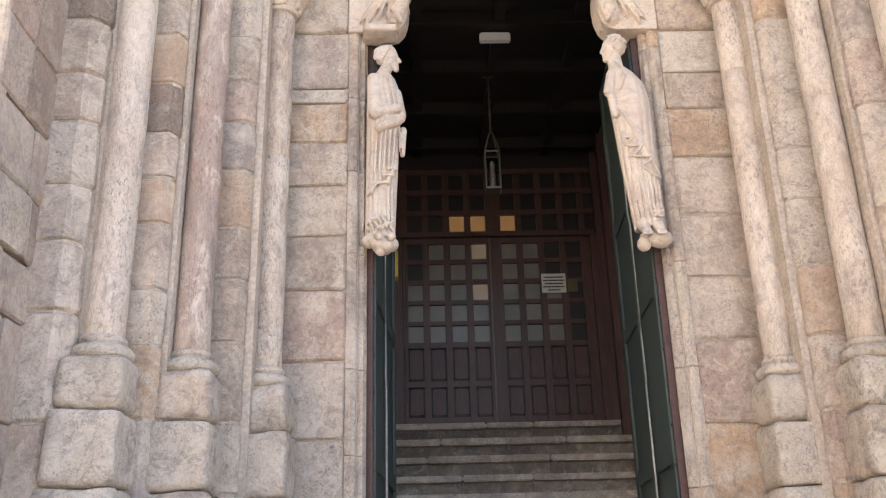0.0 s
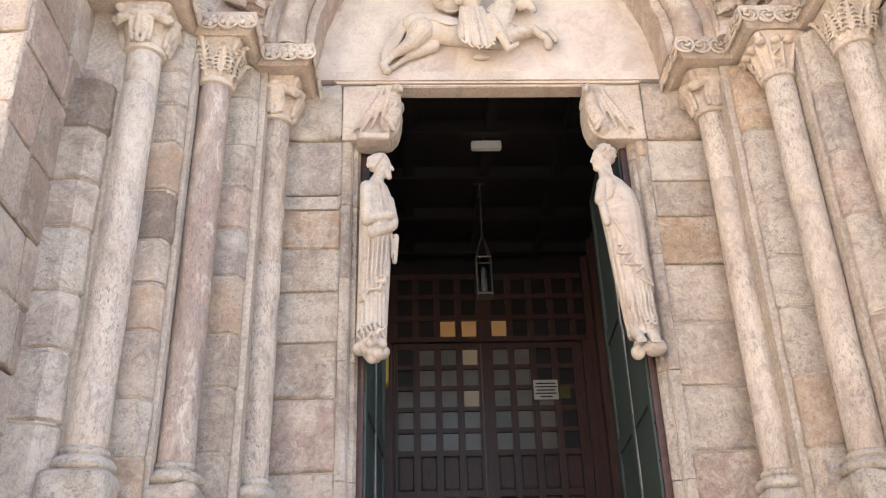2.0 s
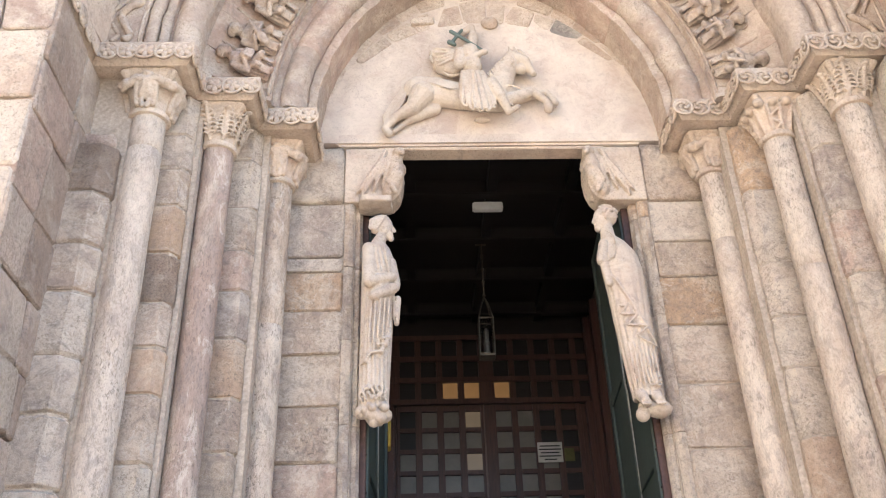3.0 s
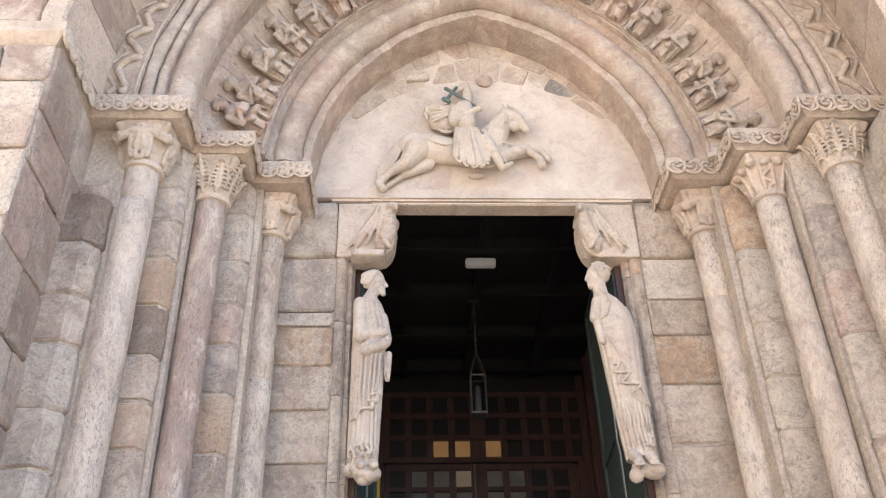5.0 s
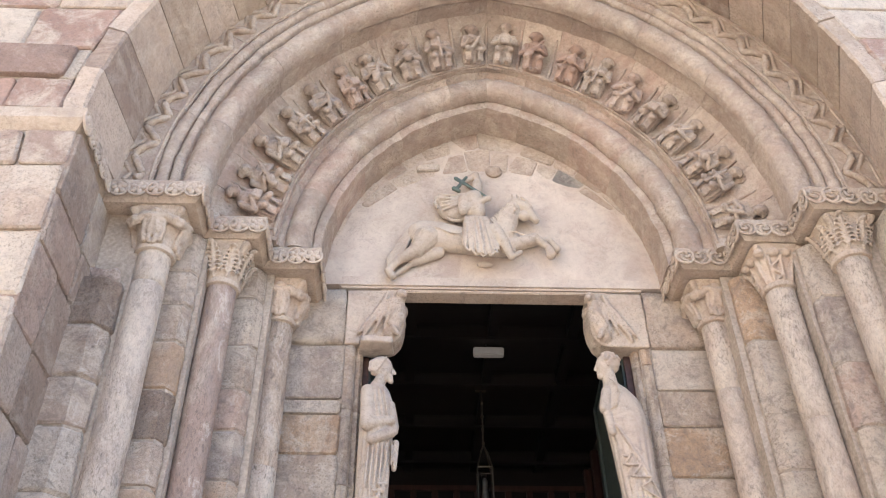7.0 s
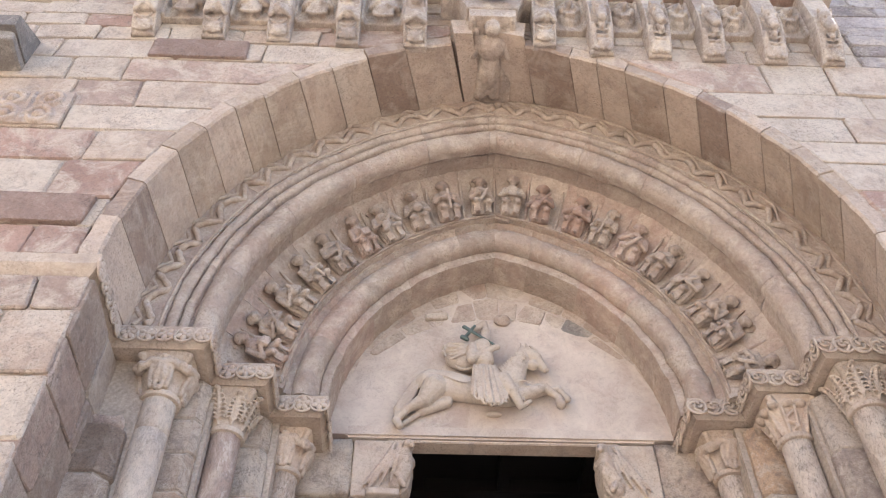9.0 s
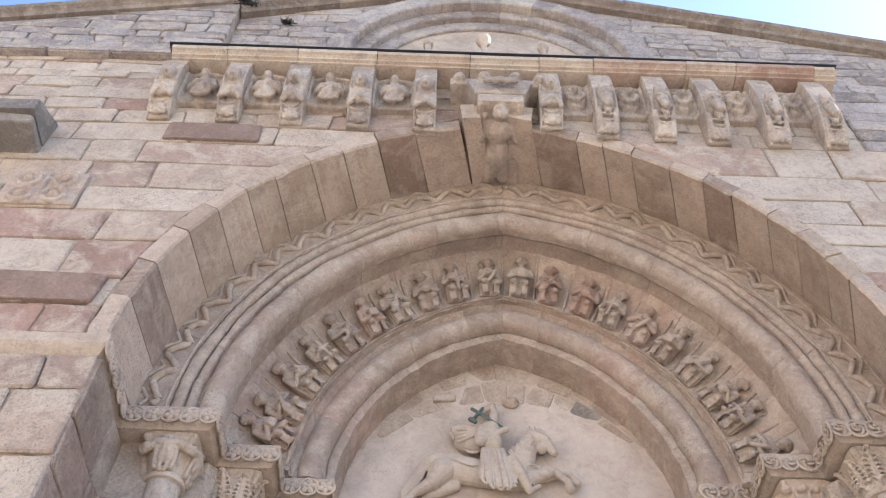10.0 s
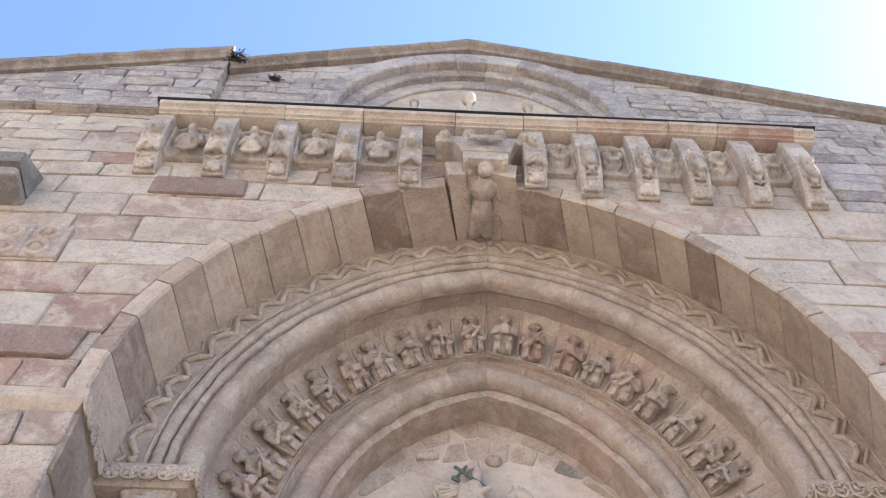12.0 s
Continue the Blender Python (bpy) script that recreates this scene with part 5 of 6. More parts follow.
def bracket_bm(zb, v):
    """A bracket hollowed at its sides, a bowed form on its face over hanging folds, a flat foot below."""
    rng = random.Random(70 + v)
    bm = bmesh.new()
    h = CORN - zb
    curve = [(-0.055, 0.0), (-0.075, 0.035), (-0.105, 0.075), (-0.150, 0.16), (-0.195, 0.27), (-0.232, 0.39), (-0.252, 0.52), (-0.255, h - 0.16), (-0.235, h - 0.05)]
    prof = [(0.0, 0.0)] + curve + [(-0.230, h), (0.0, h)]
    w = 0.098
    fr = [bm.verts.new((-w, y, z)) for y, z in prof]
    bk = [bm.verts.new((w, y, z)) for y, z in prof]
    bm.faces.new(fr), bm.faces.new(bk[::-1])
    for i in range(len(prof)):
        j = (i + 1) % len(prof)
        bm.faces.new((fr[i], bk[i], bk[j], fr[j]))

    def C(x, t, d=0.0):
        """A place on the bracket's curved face, t from its foot to its brow, d metres proud of it."""
        u = max(0.0, min(0.999, t)) * 6
        i = int(u)
        (ya, za), (yb, zb_) = curve[i], curve[i + 1]
        n_ = Vector((yb - ya, zb_ - za)).normalized()
        return (x, ya + (yb - ya) * (u - i) - n_.y * d, za + (zb_ - za) * (u - i) + n_.x * d)

    for s in (-1, 1):
        strand(bm, [C(s * (w - 0.010), t, 0.004) for t in (0.1, 0.25, 0.4, 0.55, 0.7, 0.85, 0.99)], 0.014)
    limb(bm, C(-w + 0.02, 0.04, 0.0), C(w - 0.02, 0.04, 0.0), 0.022, 0.022, 8)
    if v < 6:
        # bowed head, rounded shoulders, cloth falling in loops
        j = rng.uniform(-.012, .012)
        blob(bm, C(j, 0.93, 0.035), (0.058, 0.068, 0.074))
        blob(bm, C(j, 1.0, 0.02), (0.066, 0.060, 0.055))
        limb(bm, C(j, 0.90, 0.095), C(j, 0.86, 0.095), 0.010, 0.014, 8)
        blob(bm, C(0, 0.66, 0.010), (0.084, 0.062, 0.085))
        for s in (-1, 1):
            limb(bm, C(s * 0.066, 0.76, 0.015), C(s * 0.080, 0.56, 0.030), 0.028, 0.025, 8)
            limb(bm, C(s * 0.080, 0.56, 0.030), C(s * rng.uniform(0.0, .03), 0.60 + rng.uniform(-.04, .08), 0.070), 0.025, 0.020, 8)
        blob(bm, C(0, 0.36, 0.0), (0.074, 0.055, 0.105))
        for k in range(4):
            t = 0.50 - 0.095 * k
            strand(bm, [C(x, t - 0.085 * math.cos(x * 20), 0.036 + 0.014 * math.cos(x * 18)) for x in (-0.074, -0.05, -0.025, 0.0, 0.025, 0.05, 0.074)], 0.0125)
    else:
        # beast with a heavy muzzle over a ribbed breast and paws
        blob(bm, C(0, 0.92, 0.02), (0.062, 0.065, 0.070))
        j = rng.uniform(-.02, .02)
        limb(bm, C(0, 0.84, 0.03), C(j, 0.66, 0.095), 0.050, 0.040, 12)
        limb(bm, C(0, 0.66, 0.03), C(j, 0.56, 0.065), 0.032, 0.026, 10)
        for s in (-1, 1):
            limb(bm, C(s * 0.042, 0.97, 0.03), C(s * 0.056, 0.999, 0.06), 0.022, 0.013, 8)
            blob(bm, C(s * 0.034, 0.84, 0.082), (0.014, 0.012, 0.012))
            limb(bm, C(s * 0.068, 0.64, 0.01), C(s * 0.064, 0.20, 0.030), 0.028, 0.023, 10)
            limb(bm, C(s * 0.064, 0.20, 0.030), C(s * 0.050, 0.10, 0.048), 0.024, 0.020, 8)
        blob(bm, C(0, 0.36, 0.0), (0.060, 0.050, 0.11))
        for k in range(5):
            t = 0.52 - 0.085 * k
            strand(bm, [C(x, t + abs(x) * 0.9, 0.045 - abs(x) * 0.25) for x in (-0.055, -0.028, 0.0, 0.028, 0.055)], 0.0125)
    return bm


M_MOD = stone_material("grey_weathered_modillion", [(0.42, 0.36, 0.31), (0.39, 0.34, 0.30), (0.45, 0.38, 0.32)], 0.6, 0.9, 0.3, 0.2)
for v, (x, zb) in enumerate(MODS):
    ob = sculpt("modillion", bracket_bm(zb, v), 0.007, M_MOD, None, "", 1, 0.004)
    ob.location = (x, FRONT + 0.02, zb)
    tagged(ob, "weathered stone modillion carved with a crouching form under the cornice", "modillion", "modillions")

for (xa, za), (xb, zb) in zip(MODS, MODS[1:]):
    if xa < -0.5 < xb and xb > 0:
        continue
    rng = random.Random(int(xa * 100))
    w = (xb - xa) / 2 - 0.085
    bm = bmesh.new()
    box(bm, -w, w, -0.012, 0.08, 0.06, 0.51)
    for s in (-1, 1):
        limb(bm, (s * (w - 0.02), -0.02, 0.08), (s * (w - 0.02), -0.035, 0.44), 0.022, 0.026, 8)
    strand(bm, [(x * w, -0.020, 0.42 + 0.07 * (1 - x * x)) for x in (-0.95, -0.7, -0.35, 0.0, 0.35, 0.7, 0.95)], 0.022)
    if xa < 0:
        # half-length form with folded arms over looped cloth
        blob(bm, (rng.uniform(-.02, .02), -0.055, 0.385), (0.046, 0.050, 0.056))
        blob(bm, (0, -0.030, 0.29), (0.095, 0.050, 0.075))
        blob(bm, (0, -0.030, 0.19), (0.085, 0.055, 0.110))
        for s in (-1, 1):
            limb(bm, (s * 0.080, -0.035, 0.325), (s * rng.uniform(0.105, 0.125), -0.040, 0.215), 0.030, 0.026, 8)
            limb(bm, (s * 0.115, -0.042, 0.215), (s * 0.035, -0.080, 0.185 + rng.uniform(-.03, .05)), 0.025, 0.020, 8)
        for k in range(3):
            strand(bm, [(x, -0.055, 0.175 - 0.032 * k - 0.03 * math.cos(x * 14)) for x in (-0.10, -0.066, -0.033, 0.0, 0.033, 0.066, 0.10)], 0.013)
    else:
        # broad worn mask: brow, nose, cheeks and lips
        blob(bm, (0, -0.012, 0.27), (0.125, 0.060, 0.165))
        for s in (-1, 1):
            limb(bm, (s * 0.020, -0.068, 0.335), (s * 0.085, -0.048, 0.330), 0.016, 0.012, 8)
        limb(bm, (0, -0.075, 0.33), (rng.uniform(-.008, .008), -0.098, 0.25), 0.016, 0.026, 10)
        for s in (-1, 1):
            blob(bm, (s * 0.066, -0.060, 0.245), (0.038, 0.026, 0.040))
            blob(bm, (s * 0.052, -0.068, 0.308), (0.020, 0.012, 0.012))
        limb(bm, (-0.045, -0.066, 0.195), (0.045, -0.066, 0.195), 0.012, 0.012, 8)
        limb(bm, (-0.035, -0.066, 0.168), (0.035, -0.066, 0.168), 0.013, 0.013, 8)
    ob = sculpt("metope", bm, 0.008, M_MOD, None, "", 1, 0.004)
    ob.location = ((xa + xb) / 2, FRONT - 0.045, CORN - 0.62)
    ob.scale = (1, 1.6, 1.2)
    tagged(ob, "square stone relief panel set between two modillions", "relief", "metopes")

cornice = thing("cornice", "moulded granite cornice with black lead flashing over the modillions", "cornice", "", "structure")
xs = [-3.10]
while xs[-1] < 2.3:
    xs.append(xs[-1] + random.uniform(0.45, 0.95))
xs.append(3.05)
for xa, xb in zip(xs, xs[1:]):
    prof = [(FRONT + 0.1, CORN), (3.57, CORN), (3.565, CORN + 0.012), (3.535, CORN + 0.018), (3.53, CORN + 0.032), (3.51, CORN + 0.045), (3.485, CORN + 0.052), (3.48, CORN + 0.102), (FRONT + 0.1, CORN + 0.110)]
    n = len(prof)
    p = random.uniform(-0.008, 0.008)
    verts = [(x, y + p, z) for x in (xa + 0.003, xb - 0.003) for y, z in prof]
    faces = [tuple(range(n)), tuple(range(n, 2 * n))[::-1]] + [(i, n + i, n + (i + 1) % n, (i + 1) % n) for i in range(n)]
    raw("cornice_block", verts, faces, M_WALL, cornice)
box_part("flashing", (-3.13, 3.07, 3.462, FRONT + 0.38, CORN + 0.114, CORN + 0.125), M_LEAD, cornice, "black lead flashing", 0.003)
for x, y, z, r in ((-0.20, 3.62, 10.22, 0.075), (0.42, 3.75, 10.40, 0.06), (-0.75, 3.75, 10.40, 0.05)):
    f = thing("finial", "round pale stone finial on the cornice", "finial", "finials")
    lathe("finial_body", [(0.05, CORN + 0.126), (0.03, CORN + 0.32), (0.03, z - r * 1.3), (0.05, z - r), (r, z - r * 0.3), (r, z + r * 0.2), (r * 0.7, z + r * 0.75), (0.01, z + r)], (x, y), M_CARVED, f, 16)

# keystone bracket with its carving on the underside
key = thing("keystone", "carved granite keystone bracket between arch and cornice", "keystone")
for w0, w1 in ((-0.0745, -0.034), (0.014, 0.0745)):
    prof = [(HOOD_OUT + 0.1, FRONT - 0.10, HOOD_CX), (HOOD_IN, FRONT - 0.10, HOOD_CX), (2.60, 4.44, 0.03), (2.9, 4.44, 0.03), (HOOD_OUT + 0.1, FRONT + 0.2, HOOD_CX)]
    ring("side_rib", prof, M_HOOD, key, w0, w1, 2, gap=0.002)
bm = bmesh.new()
kx, kz = -0.09, 8.80
box(bm, kx - 0.20, kx + 0.20, 3.58, 4.44, kz, 9.2)
for s in (-1, 1):
    limb(bm, (kx + s * 0.175, 3.62, kz), (kx + s * 0.165, 4.4, kz + 0.03), 0.028, 0.025, 8)
    limb(bm, (kx + s * 0.10, 3.78, kz - 0.02), (kx + s * 0.15, 3.95, kz - 0.02), 0.04, 0.035, 8)
    limb(bm, (kx + s * 0.13, 3.72, kz - 0.02), (kx + s * 0.17, 4.0, kz), 0.03, 0.02, 8)
    limb(bm, (kx + s * 0.05, 4.1, kz - 0.01), (kx + s * 0.06, 4.34, kz), 0.06, 0.06, 8)
blob(bm, (kx, 3.67, kz - 0.05), (0.07, 0.075, 0.08))
blob(bm, (kx, 3.86, kz - 0.035), (0.12, 0.13, 0.085))
blob(bm, (kx, 4.08, kz - 0.025), (0.10, 0.2, 0.075))
for k in range(5):
    limb(bm, (kx - 0.06 + 0.03 * k, 3.98, kz - 0.055), (kx - 0.08 + 0.04 * k, 4.32, kz - 0.03), 0.014, 0.018, 6)
sculpt("carving", bm, 0.009, M_MOD, key, "", 1, 0.006)
bm = bmesh.new()
lo, hi = [], []
for x, y in ((-0.24, 3.545), (0.24, 3.545), (0.24, 3.9), (-0.24, 3.9)):
    lo.append(bm.verts.new((kx + x * 0.92, y + 0.02, 8.93)))
    hi.append(bm.verts.new((kx + x * 1.22, y, 9.14)))
bm.faces.new(lo[::-1]), bm.faces.new(hi)
for i in range(4):
    bm.faces.new((lo[i], lo[(i + 1) % 4], hi[(i + 1) % 4], hi[i]))
for s in (-1, 1):
    limb(bm, (kx + s * 0.04, 3.50, 9.03), (kx + s * 0.14, 3.50, 9.09), 0.035, 0.02, 8)
    limb(bm, (kx + s * 0.04, 3.50, 9.05), (kx + s * 0.14, 3.49, 9.01), 0.03, 0.02, 8)
    blob(bm, (kx + s * 0.14, 3.54, 9.19), (0.06, 0.06, 0.05))
    blob(bm, (kx + s * 0.36, 3.56, 9.19), (0.06, 0.06, 0.05))
blob(bm, (kx, 3.49, 9.05), (0.03, 0.03, 0.04))
box(bm, kx - 0.44, kx + 0.44, 3.58, 3.9, 9.13, 9.25)
sculpt("knot_block", bm, 0.011, M_MOD, key, "block tied with a carved ribbon", 2, 0.01)

# ---- interior of the porch ----
porch = thing("wall_porch", "dark timber-lined porch walls behind the portal", "wall", "", "structure")
for sx in (-1, 1):
    x0, x1 = sorted((sx * 1.38, sx * 1.5)) if sx > 0 else (-1.5, -0.95)
    box_part("side_wall", (x0, x1, 6.13 if sx > 0 else 7.2, 9.6, LAND, 6.6), M_DARKWOOD, porch, "", 0)
    for y in (8.2, 8.75, 9.2) if sx > 0 else ():
        x0, x1 = sorted((sx * 1.30, sx * 1.379))
        box_part("pilaster", (x0, x1, y, y + 0.09, 2.9, 6.2), M_DARKWOOD, porch, "", 0.008)
    x0, x1 = sorted((sx * 1.10, sx * 1.5))
    box_part("head_cheek", (x0, x1, 5.77, 6.05, 5.71, 6.31), M_SHADEWOOD, porch, "", 0)
    x0, x1 = sorted((sx * 1.02, sx * 3.4))
    box_part("return_wall", (x0, x1, 6.06, 6.12, LAND, 6.6), M_DARKWOOD, porch, "", 0)
box_part("door_head", (-3.4, 3.4, 5.71, 6.10, 6.46, 9.1), M_MORTAR, porch, "", 0)
# ceiling and beams carry the interior's darkness as near-black colour
ceiling = thing("ceiling", "timber ceiling with crossing beams, porch shade in its black colour", "ceiling", "", "structure")
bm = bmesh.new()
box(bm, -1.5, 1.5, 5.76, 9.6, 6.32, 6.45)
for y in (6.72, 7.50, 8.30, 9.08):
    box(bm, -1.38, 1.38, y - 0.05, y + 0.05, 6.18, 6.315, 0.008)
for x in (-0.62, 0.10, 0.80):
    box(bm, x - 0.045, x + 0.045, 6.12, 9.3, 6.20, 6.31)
part("beams", bm, M_SHADEWOOD, ceiling)

stairs = thing("stairs", "worn stone stairs rising inside the porch to the inner door", "stairs", "", "structure")
tops = [3.13, 2.93, 2.73, 2.53, 2.34, 2.14, 1.95, 1.75]
for i, z in enumerate(tops):
    y0 = 8.92 - 0.29 * i
    xr = 1.36
    cuts = [-1.36, random.uniform(-0.6, 0.0), random.uniform(0.2, 0.8), xr]
    for a, b in zip(cuts, cuts[1:]):
        # riser colour holds the nosing's shade as well as dirt
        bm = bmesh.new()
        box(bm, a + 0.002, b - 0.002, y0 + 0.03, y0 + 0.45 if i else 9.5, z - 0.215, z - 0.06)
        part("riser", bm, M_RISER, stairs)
        bm = bmesh.new()
        box(bm, a + 0.002, b - 0.002, y0 - 0.025 + random.uniform(-0.01, 0.006), y0 + 0.45 if i else 9.5, z - 0.059, z + random.uniform(-0.006, 0.004), 0.012)
        part("tread", bm, M_STEP, stairs)

# outer leaves, folded back into the porch
def outer_leaf(hx, hy, ex, ey, name):
    d = Vector((ex - hx, ey - hy, 0))
    ln = d.length
    leaf = thing("door_leaf", "open dark green panelled wooden door leaf with a pale metal strip", "door", "green door leaves")
    leaf.matrix_basis = Matrix.Translation((hx, hy, 0)) @ Euler((0, 0, math.atan2(d.y, d.x))).to_matrix().to_4x4()
    box_part("board", (0, ln, -0.025, 0.025, LAND + 0.03, 5.72), M_GREEN, leaf)
    sgn = -1 if name == "l" else 1
    y0, y1 = sorted((sgn * 0.027, sgn * 0.045))
    zs = [LAND + 0.03, 2.35, 3.45, 4.35, 5.72]
    for x0, x1 in ((0.0, 0.10), (ln / 2 - 0.05, ln / 2 + 0.05), (ln - 0.10, ln)):
        box_part("stile", (x0, x1, y0, y1, zs[0], zs[-1]), M_GREEN, leaf)
    for z in zs:
        for x0, x1 in ((0.102, ln / 2 - 0.052), (ln / 2 + 0.052, ln - 0.102)):
            box_part("rail", (x0, x1, y0, y1 - 0.002 * sgn if sgn > 0 else y1, max(zs[0], z - 0.06), min(zs[-1], z + 0.06)), M_GREEN, leaf)
    bm = bmesh.new()
    yy = sgn * 0.052
    tube(bm, [(ln * 0.42, yy, LAND + 0.05), (ln * 0.42, yy, 2.9), (ln * 0.40, yy, 2.95), (ln * 0.40, yy, 4.1), (ln * 0.43, yy, 4.2), (ln * 0.43, yy, 5.6)], 0.007, 6)
    part("metal_strip", bm, M_STEEL, leaf, "pale metal strip")
    edge = box_part("edge_board", (-0.03, -0.002, -0.03, 0.03, LAND + 0.03, 5.72), M_RUSTWOOD, leaf, "worn red-brown edge board")
    for k in range(14):
        bm = bmesh.new()
        blob(bm, (-0.016, sgn * 0.034, LAND + 0.3 + 0.24 * k), (0.010, 0.006, 0.010))
        part("stud", bm, M_IRON, edge)
    return leaf


outer_leaf(-0.955, 5.63, -0.872, 7.05, "l")
outer_leaf(0.955, 5.63, 1.045, 7.10, "r")

# inner door with its small panes
# grey base colour stands in for daylight reflected in the panes
M_PANE = plain_material("reflection_grey_glass", (0.20, 0.185, 0.165), 0.3, 0, 0.15, 6, 0.05)
M_PANE.node_tree.nodes["Principled BSDF"].inputs["Specular IOR Level"].default_value = 0.35
# dark copy of the glass for panes without that reflection
M_BLACK = plain_material("shaded_black_glass", (0.008, 0.007, 0.006), 0.5, 0, 0.2, 8, 0.05)


def glow_material(name, color, strength):
    mat, nt, bsdf = nodes_of(name)
    n = add(nt, "ShaderNodeTexNoise", Scale=9.0, Detail=3.0)
    tc = add(nt, "ShaderNodeTexCoord")
    nt.links.new(tc.outputs["Object"], n.inputs["Vector"])
    c = ramp(nt, n.outputs["Fac"], [(0.3, tuple(k * 0.65 for k in color)), (0.7, color)])
    nt.links.new(c, bsdf.inputs["Emission Color"])
    bsdf.inputs["Base Color"].default_value = (*(k * 0.3 for k in color), 1)
    bsdf.inputs["Emission Strength"].default_value = strength
    bsdf.inputs["Roughness"].default_value = 0.25
    return mat


M_AMBER = glow_material("lit_amber_glass", (0.90, 0.50, 0.20), 0.030)
M_MILK = glow_material("lit_milky_glass", (0.80, 0.62, 0.42), 0.020)
DOORY = 9.30
ROWS = ((4.035, 4.215), (4.265, 4.445), (4.495, 4.675), (4.725, 4.905), (4.955, 5.135))
for leaf_n, x0 in ((0, -0.795), (1, 0.145)):
    shift, w = ((0.035, 0.93), (0.12, 1.03))[leaf_n]
    leaf = thing("inner_door", "dark brown wooden door leaf with small square panes, closed", "door", "inner door leaves")
    colx = [x0 + shift + 0.232 * i for i in range(4)]
    bm = bmesh.new()
    box(bm, x0, x0 + w, DOORY, DOORY + 0.03, 3.15, 5.20)
    # near-black board draws the shaded grooves round the panels
    part("back_board", bm, M_SHADEWOOD, leaf)
    xs_ = [x0] + [c + d for c in colx for d in (0.0, 0.165)] + [x0 + w]
    zs_ = [3.15, 3.25, 3.56, 3.625, 3.975] + [v for r_ in ROWS for v in r_] + [5.20]
    for a, b in zip(xs_[::2], xs_[1::2]):
        if b - a > 0.005:
            box_part("stile", (a, b, DOORY - 0.04, DOORY - 0.001, 3.15, 5.20), M_DARKWOOD, leaf, "", 0.004)
    for a, b in zip(zs_[::2], zs_[1::2]):
        for c in colx:
            box_part("rail", (c + 0.001, c + 0.164, DOORY - 0.037, DOORY - 0.001, a, b), M_DARKWOOD, leaf, "", 0.004)
    for za, zb in ((3.25, 3.56), (3.625, 3.975)):
        for c in colx:
            box_part("panel", (c + 0.016, c + 0.149, DOORY - 0.034, DOORY - 0.001, za + 0.016, zb - 0.016), M_DARKWOOD, leaf, "", 0.012)
    for r_i, (za, zb) in enumerate(ROWS):
        for c_i, c in enumerate(colx):
            # outer panes mostly get the dark copy, so the painted reflection stays central
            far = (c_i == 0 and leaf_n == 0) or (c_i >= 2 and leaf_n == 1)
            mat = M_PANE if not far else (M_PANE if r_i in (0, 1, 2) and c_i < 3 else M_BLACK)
            if (leaf_n, c_i, r_i) in ((0, 3, 2), (0, 3, 4)):
                mat = M_MILK
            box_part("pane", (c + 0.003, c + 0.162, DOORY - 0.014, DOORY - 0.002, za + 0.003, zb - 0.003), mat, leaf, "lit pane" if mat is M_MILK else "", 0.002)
box_part("meeting_bar", (0.128, 0.142, DOORY - 0.055, DOORY - 0.002, 3.15, 5.2), M_GLINTWOOD, leaf, "", 0.004)
trans = thing("transom", "dark wooden lattice transom with a few lit amber panes", "transom", "", "structure")
box_part("back_board", (-1.38, 1.38, DOORY + 0.002, DOORY + 0.03, 5.21, 6.32), M_SHADEWOOD, trans, "", 0)
for z in (5.215, 5.465, 5.715, 5.965):
    box_part("rail", (-0.98, 1.30, DOORY - 0.05, DOORY, z, z + 0.06), M_DARKWOOD, trans, "", 0.005)
CX = [-0.76 + 0.232 * i for i in range(4)] + [0.265 + 0.232 * i for i in range(5)]
for z in (5.276, 5.526, 5.776):
    for a, b in zip([-0.95] + [c + 0.165 for c in CX], CX + [1.376]):
        if b - a > 0.01:
            box_part("stile", (a, b, DOORY - 0.045, DOORY, z, z + 0.188), M_DARKWOOD, trans, "", 0.005)
    for i, x in enumerate(CX):
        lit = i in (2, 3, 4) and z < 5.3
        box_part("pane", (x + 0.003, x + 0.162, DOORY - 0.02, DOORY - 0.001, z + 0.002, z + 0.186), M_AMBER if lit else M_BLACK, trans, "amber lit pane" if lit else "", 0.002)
for sx, xa, xb in ((-1, -0.95, -0.80), (1, 1.18, 1.38)):
    box_part("side_panel", (xa, xb, DOORY - 0.01, DOORY + 0.03, 3.12, 5.20), M_DARKWOOD, trans, "", 0.004)
    box_part("post", ((xa + xb) / 2 - 0.05, (xa + xb) / 2 + 0.05, DOORY - 0.09, DOORY - 0.012, 3.12, 5.20), M_DARKWOOD, trans, "", 0.01)

M_PAPER = plain_material("white_notice_board", (0.62, 0.61, 0.58), 0.6, 0, 0.05, 20, 0.02)
M_INK = plain_material("black_ink", (0.03, 0.03, 0.03), 0.7, 0, 0.1)
notice = thing("notice", "white rectangular notice with black lettering on the inner door", "notice")
board = box_part("board", (0.675, 0.935, DOORY - 0.062, DOORY - 0.052, 4.55, 4.765), M_PAPER, notice, "", 0.002)
for k, (a, b) in enumerate(((0.70, 0.91), (0.69, 0.92), (0.705, 0.90), (0.69, 0.915), (0.74, 0.87))):
    z = 4.73 - 0.036 * k
    box_part("text_line", (a, b, DOORY - 0.065, DOORY - 0.0625, z - 0.013, z), M_INK, board, "", 0)
M_OLIVE = plain_material("faded_olive_card", (0.10, 0.10, 0.03), 0.6)
card = box_part("card", (0.955, 1.06, DOORY - 0.056, DOORY - 0.046, 4.56, 4.70), M_OLIVE, None)
tagged(card, "small faded olive card on the inner door", "card")
